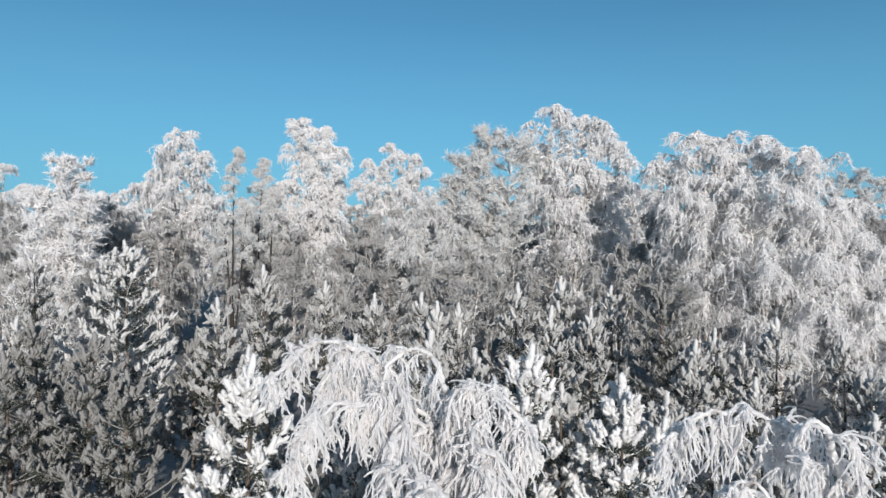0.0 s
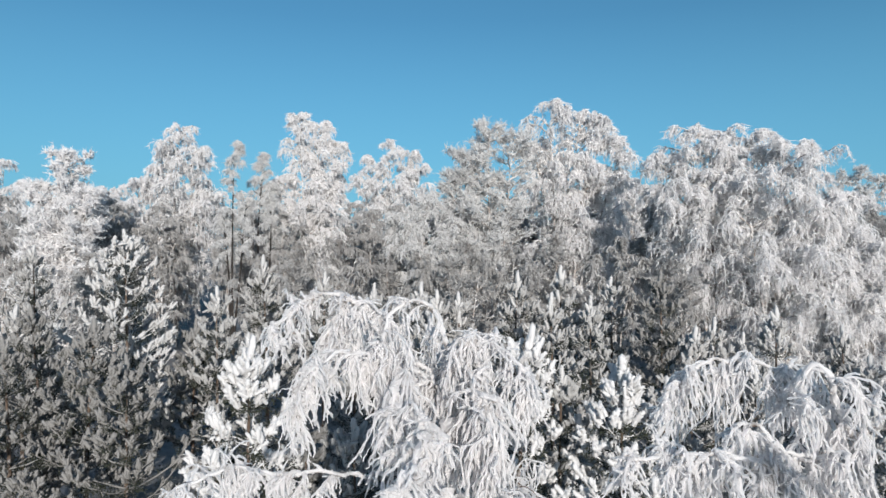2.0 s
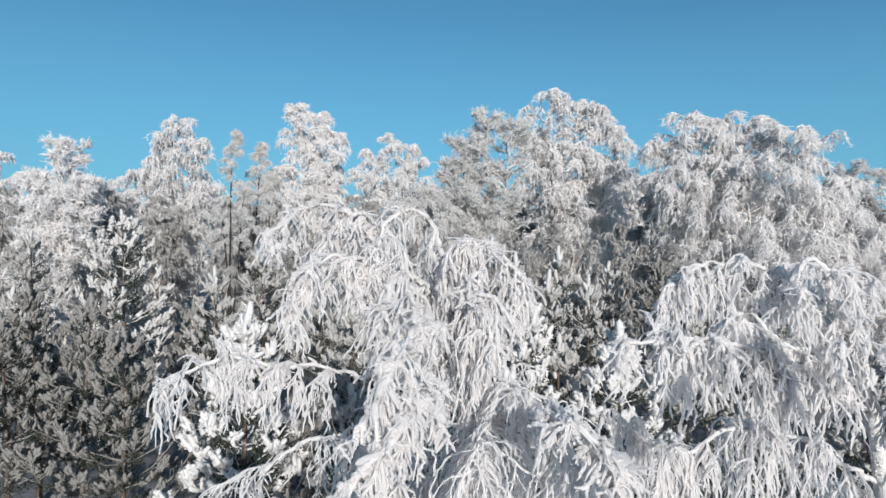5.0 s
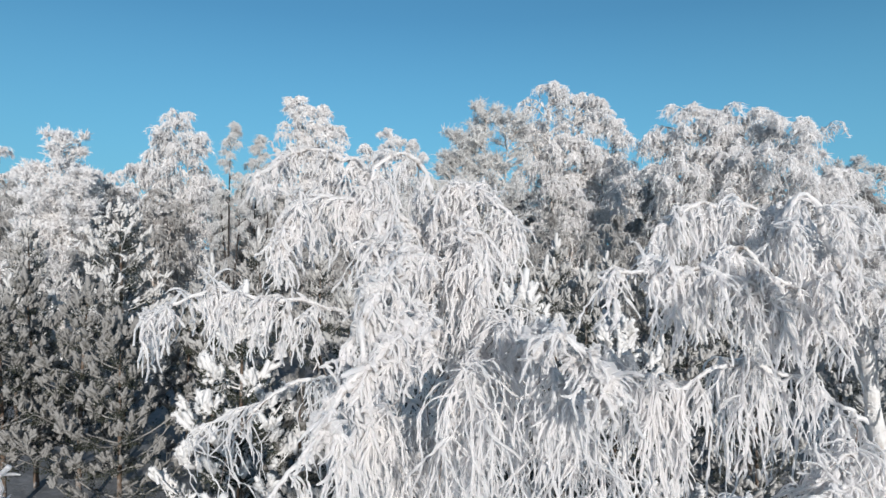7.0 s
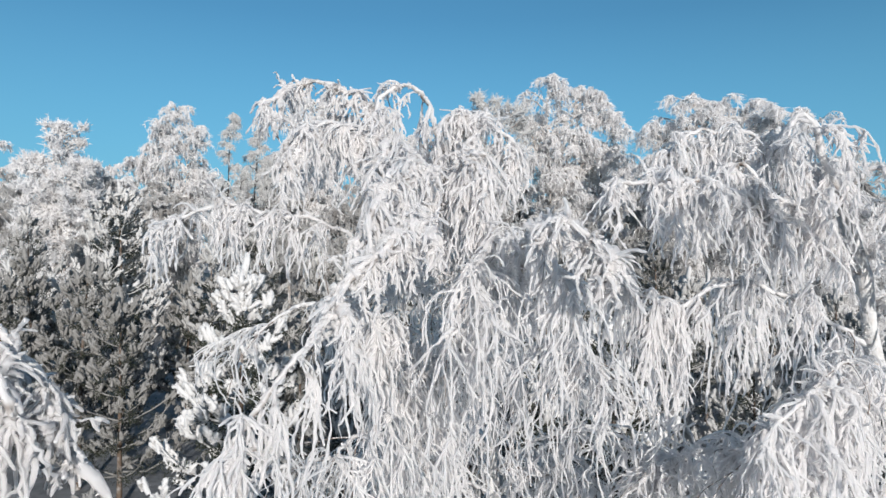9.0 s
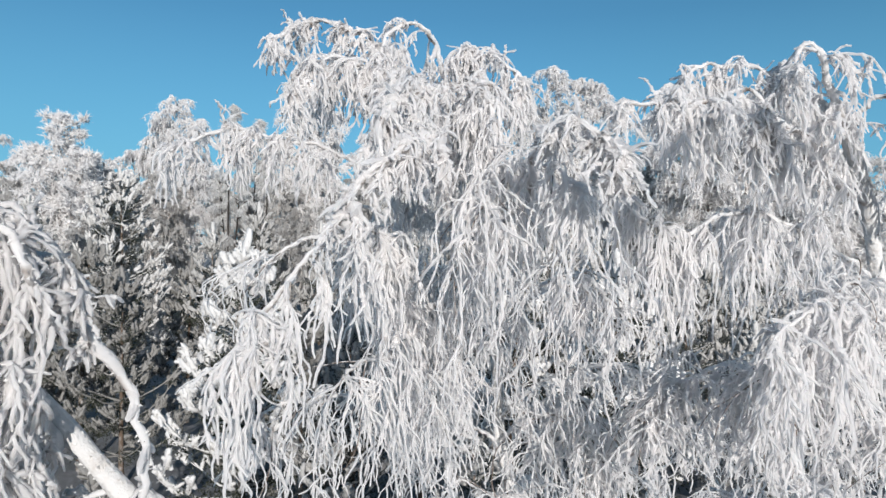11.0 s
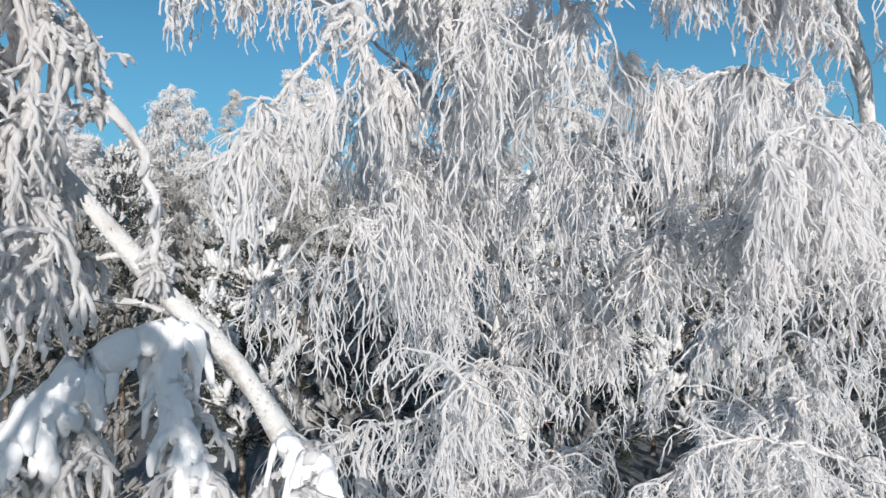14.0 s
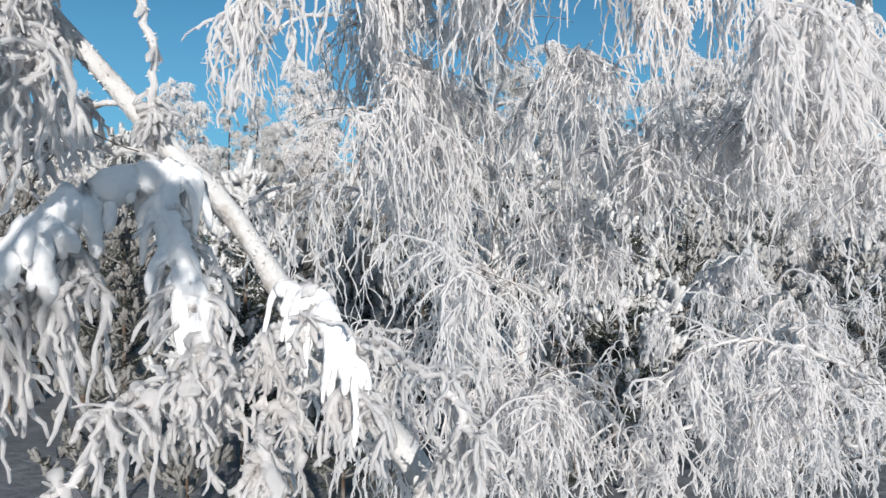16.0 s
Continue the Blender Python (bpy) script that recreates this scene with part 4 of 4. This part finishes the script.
# x, y, height, seed, spread, kind, shoot size, label
PINES = [
    (-3.79, 11.72, 6.25, 1, 0.34, "near", 1.5, "young pine thickly caked with bright snow and rime"),
    (3.45, 11.8, 5.9, 2, 0.40, "near", 1.5, "young pine thickly caked with bright snow and rime"),
    (1.4, 12.0, 6.5, 3, 0.24, "near", 1.5, "slim young pine thickly caked with bright snow and rime"),
    (-10.7, 20.7, 8.6, 4, 0.42, "near", 1.35, "large bushy pine furred with frost"),
    (-11.0, 15.5, 5.7, 5, 0.40, "near", 1.15, "pine thinly furred in frost, darkened in colour for shade"),
    (-9.3, 15.8, 6.1, 6, 0.42, "near", 1.15, "pine thinly furred in frost, darkened in colour for shade"),
    (-7.6, 14.6, 5.4, 7, 0.42, "near", 1.15, "pine thinly furred in frost, darkened in colour for shade"),
    (-11.5, 17.5, 6.3, 8, 0.40, "near", 1.2, "pine thinly furred in frost, darkened in colour for shade"),
    (-17.4, 26.0, 8.1, 9, 0.38, "far", 1.5, PLAIN),
    (-6.9, 24.0, 7.7, 10, 0.36, "far", 1.5, PLAIN),
    (-4.9, 25.0, 7.0, 11, 0.34, "far", 1.5, "pine with brownish needles under thin frost"),
    (-2.5, 22.0, 6.7, 12, 0.30, "far", 1.4, PLAIN),
    (-1.0, 21.5, 6.8, 13, 0.26, "far", 1.4, PLAIN),
    (-0.3, 20.0, 6.6, 14, 0.26, "far", 1.4, PLAIN),
    (0.7, 20.5, 6.5, 15, 0.28, "far", 1.4, PLAIN),
    (-7.4, 20.0, 6.7, 16, 0.36, "far", 1.4, PLAIN),
    (2.3, 20.0, 7.2, 17, 0.32, "far", 1.4, PLAIN),
    (4.0, 20.5, 7.4, 18, 0.34, "far", 1.4, PLAIN),
    (3.1, 17.0, 6.7, 19, 0.30, "far", 1.3, PLAIN),
    (7.0, 25.0, 6.8, 20, 0.30, "far", 1.5, PLAIN),
    (4.5, 18.5, 6.5, 21, 0.36, "far", 1.35, PLAIN),
    (8.0, 22.0, 7.1, 22, 0.36, "far", 1.4, "dark pine lightly dusted with frost"),
    (2.4, 12.6, 5.5, 23, 0.34, "near", 1.1, PLAIN),
    (6.5, 16.0, 5.9, 24, 0.30, "near", 1.2, PLAIN),
    (8.9, 20.0, 5.7, 25, 0.34, "far", 1.4, PLAIN),
    (11.0, 20.0, 6.1, 26, 0.34, "far", 1.4, "bluish pine lightly dusted with frost"),
    (9.8, 20.0, 5.2, 27, 0.36, "far", 1.4, PLAIN),
    (14.6, 22.0, 5.2, 28, 0.34, "far", 1.4, PLAIN),
    (12.0, 17.0, 5.0, 29, 0.38, "far", 1.3, PLAIN),
    (9.5, 13.5, 4.6, 30, 0.38, "near", 1.15, PLAIN),
    (6.6, 12.5, 4.4, 31, 0.42, "near", 1.15, PLAIN),
    (-0.4, 13.5, 6.5, 32, 0.30, "near", 1.15, PLAIN),
    (-2.2, 15.0, 6.2, 33, 0.34, "near", 1.2, PLAIN),
    (-5.4, 17.0, 5.6, 34, 0.40, "far", 1.3, PLAIN),
    (-1.6, 11.5, 4.7, 35, 0.40, "near", 1.15, PLAIN),
    (0.6, 9.5, 3.6, 36, 0.42, "near", 1.1, PLAIN),
    (15.5, 20.0, 4.9, 37, 0.38, "far", 1.4, PLAIN),
    (5.2, 14.5, 4.9, 38, 0.40, "far", 1.3, PLAIN),
    (8.5, 16.5, 4.8, 39, 0.38, "far", 1.3, PLAIN),
    (-14.5, 21.0, 6.0, 40, 0.40, "far", 1.4, PLAIN),
    (1.0, 16.5, 5.6, 41, 0.36, "far", 1.3, PLAIN),
    (-2.9, 6.9, 2.3, 42, 0.40, "near", 0.9, "small pine under thin frost, darkened in colour for shade"),
    (-4.9, 8.6, 2.8, 43, 0.40, "near", 0.95, "small pine under thin frost, darkened in colour for shade"),
    (-1.3, 8.0, 2.7, 44, 0.40, "near", 0.95, "small pine under thin frost, darkened in colour for shade"),
    (2.1, 8.4, 2.9, 45, 0.38, "near", 0.95, "small pine under thin frost, darkened in colour for shade"),
    (5.6, 9.0, 3.4, 46, 0.40, "near", 1.0, "small pine under thin frost, darkened in colour for shade"),
    (-8.4, 20.4, 5.6, 49, 0.42, "far", 1.35, "pine thinly furred in frost, darkened in colour for shade"),
    (-2.9, 12.8, 4.5, 50, 0.42, "near", 1.15, "pine thinly furred in frost, darkened in colour for shade"),
]
for x, y, h, seed, spread, kind, size, label in PINES:
    pine(x, y, h, seed, label, spread * (1.2 if kind == "near" else 1.08), kind, size, 0.6 if kind == "near" else 0.66, low=0.1 if kind == "near" else 0.12 if y < 18 else 0.22, fan=6 if kind == "near" else 5, mat=MAT_CAKED if "caked" in label else MAT_FURRED if "bushy" in label else MAT_THIN_SHADED if "dark" in label else None)

# ---- the tall trees behind ----
BUSHY = "spreading bare tree with upright twigs thick with frost"
GREY = "slender tree with thin grey frosted twigs"
far_birch(-22.9, 37.0, 13.6, [(0.3, 0, 13.5), (-1.8, 0.5, 11.6), (1.6, -0.5, 11.2), (-0.8, 1, 9.5)], 51, 1.9, label=BUSHY, category="tree", weep=0.3, limbs=18, twig=0.028)
far_birch(-22.2, 50.0, 17.9, [(0.5, 0, 17.8), (-1.6, 0.5, 16.3), (1.9, -0.6, 15.8), (-3.0, 0, 13.5), (2.9, 0.4, 12.3)], 52, 2.9, limbs=17, twig=0.027)
far_birch(-12.6, 36.4, 14.5, [(0.1, 0, 14.4), (0.7, 0.3, 11.0), (-0.6, 0.2, 10.4)], 53, 0.65, label="slim birch with a dark trunk and frosted top", limbs=8, weep=0.7, low=0.62, dark=True, twig=0.014, mat=MAT_PALE)
far_birch(-11.9, 40.0, 14.3, [(0, 0, 14.2), (0.6, 0.3, 12.4)], 54, 0.7, label="slim birch with a dark trunk and frosted top", limbs=9, low=0.6, dark=True, twig=0.015, mat=MAT_PALE)
far_birch(-9.4, 42.4, 17.5, [(-0.6, 0, 17.4), (0.7, 0.4, 16.8), (1.9, 0.1, 15.4), (-1.6, -0.4, 13.0), (1.6, 0.5, 12.5)], 55, 1.65, limbs=18, twig=0.025)
far_birch(-5.4, 62.0, 19.0, [(0, 0, 18.9), (1.9, 0.5, 17.9), (3.1, 0, 16.4), (-1.9, 0.5, 17.2), (-2.8, 0.2, 15)], 56, 2.7, limbs=16, twig=0.03)
far_birch(2.7, 36.0, 15.2, [(0, 0, 15.1), (-1.5, 0.3, 13.4), (1.4, -0.2, 14.4), (-2.2, 0, 12.0)], 57, 1.9, label=BUSHY, category="tree", weep=0.3, limbs=17, twig=0.02, mat=MAT_PALE)
far_birch(7.6, 38.5, 17.4, [(-0.8, 0, 17.3), (1.1, 0.4, 16.7), (2.5, 0.1, 16.3), (3.6, -0.3, 14.9), (-1.6, 0.3, 14.5), (1.5, -0.6, 13.5)], 58, 2.2, limbs=17, twig=0.024)
far_birch(13.0, 30.5, 14.1, [(-0.4, 0, 14.0), (1.0, 0.3, 13.9), (2.4, 0, 13.7), (-1.8, 0.2, 12.6), (0.3, -0.8, 11.5)], 59, 2.2, limbs=16, twig=0.02)
far_birch(15.5, 28.2, 13.1, [(0.3, 0, 12.9), (1.7, 0.2, 12.9), (2.9, -0.2, 10.5), (-1.2, 0.4, 11.6), (1.3, -0.4, 9.5)], 60, 2.2, limbs=16, twig=0.018)
far_birch(19.5, 27.5, 8.6, [(0, 0, 8.3), (1.3, 0.2, 7.8), (-1.0, -0.2, 7.2)], 61, 1.5, limbs=14, twig=0.018)
far_birch(-40.5, 56.0, 16.0, [(0, 0, 15.8), (-2, 0, 15), (1.8, 0, 14.2)], 62, 2.2, limbs=13, twig=0.028)
far_birch(44.5, 65.0, 16.5, [(0, 0, 16.3), (-2.5, 0, 15.6), (2.2, 0, 15.4)], 63, 2.3, limbs=13, twig=0.03, label=GREY, weep=0.3, mat=MAT_PALE)
far_birch(-1.0, 35.0, 11.0, [(0, 0, 10.8), (-1.5, 0, 9.9), (1.3, 0, 9.6)], 64, 1.5, limbs=14, twig=0.022, label=GREY, mat=MAT_PALE)

far_birch(13.6, 46.0, 13.6, [(0, 0, 13.5), (1.3, 0.3, 12.8), (-1.3, 0.2, 12.6)], 65, 2.0, limbs=13, twig=0.028)
far_birch(-26.2, 47.0, 12.6, [(0, 0, 12.5), (1.4, 0.3, 11.6), (-1.5, 0, 11.3)], 66, 2.0, limbs=11, twig=0.028)
far_birch(-0.4, 52.0, 12.8, [(0, 0, 12.7), (1.5, 0.3, 12.0), (-1.5, 0, 11.8)], 67, 2.0, limbs=11, twig=0.028, label=GREY, mat=MAT_PALE)
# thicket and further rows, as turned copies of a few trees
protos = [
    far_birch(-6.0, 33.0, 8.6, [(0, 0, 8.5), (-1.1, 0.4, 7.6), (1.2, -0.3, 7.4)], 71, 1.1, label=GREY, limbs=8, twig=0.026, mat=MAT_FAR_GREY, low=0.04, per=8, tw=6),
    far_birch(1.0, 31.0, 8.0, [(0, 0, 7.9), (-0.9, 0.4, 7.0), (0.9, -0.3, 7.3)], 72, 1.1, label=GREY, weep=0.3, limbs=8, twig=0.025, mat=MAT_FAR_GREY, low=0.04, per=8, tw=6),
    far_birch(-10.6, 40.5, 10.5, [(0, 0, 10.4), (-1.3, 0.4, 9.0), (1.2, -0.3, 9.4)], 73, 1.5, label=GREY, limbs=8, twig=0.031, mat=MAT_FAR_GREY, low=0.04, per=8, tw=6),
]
rng = np.random.default_rng(77)


def copy_at(src, x, y, size):
    m = pose(x, y, 0, 0, 0, float(rng.uniform(0, 360)))
    ob = copy_thing(src, m)
    ob.matrix_basis = m @ Matrix.Scale(size, 4)
    return ob


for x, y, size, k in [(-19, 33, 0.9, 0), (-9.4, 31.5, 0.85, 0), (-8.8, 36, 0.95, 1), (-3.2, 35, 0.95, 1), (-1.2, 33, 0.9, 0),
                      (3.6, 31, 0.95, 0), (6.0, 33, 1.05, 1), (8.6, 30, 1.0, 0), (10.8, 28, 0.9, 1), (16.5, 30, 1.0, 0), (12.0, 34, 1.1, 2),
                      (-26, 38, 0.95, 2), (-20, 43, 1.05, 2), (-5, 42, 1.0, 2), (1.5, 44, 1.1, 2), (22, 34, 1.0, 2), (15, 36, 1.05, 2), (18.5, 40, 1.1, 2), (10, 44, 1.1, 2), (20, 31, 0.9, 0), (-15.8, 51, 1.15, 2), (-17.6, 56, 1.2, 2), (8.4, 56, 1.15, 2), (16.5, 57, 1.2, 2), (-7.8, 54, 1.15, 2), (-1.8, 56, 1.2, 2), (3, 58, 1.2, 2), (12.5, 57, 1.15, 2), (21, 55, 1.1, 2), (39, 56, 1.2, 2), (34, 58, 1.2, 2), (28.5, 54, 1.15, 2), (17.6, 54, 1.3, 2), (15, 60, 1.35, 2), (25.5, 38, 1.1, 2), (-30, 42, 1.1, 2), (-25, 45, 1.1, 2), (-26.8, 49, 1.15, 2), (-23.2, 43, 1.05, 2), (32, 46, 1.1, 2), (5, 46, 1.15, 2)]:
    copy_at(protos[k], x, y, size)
far_rows = [far_birch(-30.0, 74.0, 16.0, [(0, 0, 16), (-2.2, 0.4, 14.5), (2.2, -0.3, 14.2)], 81, 2.3, label=GREY, limbs=8, twig=0.085, per=6, tw=4, low=0.03, mat=MAT_PALE)]
for k in range(46):
    copy_at(far_rows[0], -66 + k * 2.9 + float(rng.uniform(-1.5, 1.5)), 78 + float(rng.uniform(-8, 9)), float(rng.uniform(0.84, 0.99)))
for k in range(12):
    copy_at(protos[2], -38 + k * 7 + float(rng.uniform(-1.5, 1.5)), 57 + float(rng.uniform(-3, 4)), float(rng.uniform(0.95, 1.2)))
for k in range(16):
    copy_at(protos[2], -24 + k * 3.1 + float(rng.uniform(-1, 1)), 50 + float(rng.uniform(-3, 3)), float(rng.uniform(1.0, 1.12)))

# the wood goes on behind the camera
for x, y, size in [(-10, -14, 0.95), (-18, -10, 1.0), (19, -12, 0.9), (-9, -24, 0.9), (21, -34, 0.9), (24, -21, 1.0), (-20, -20, 1.0)]:
    copy_at(far_rows[0], x, y, size)
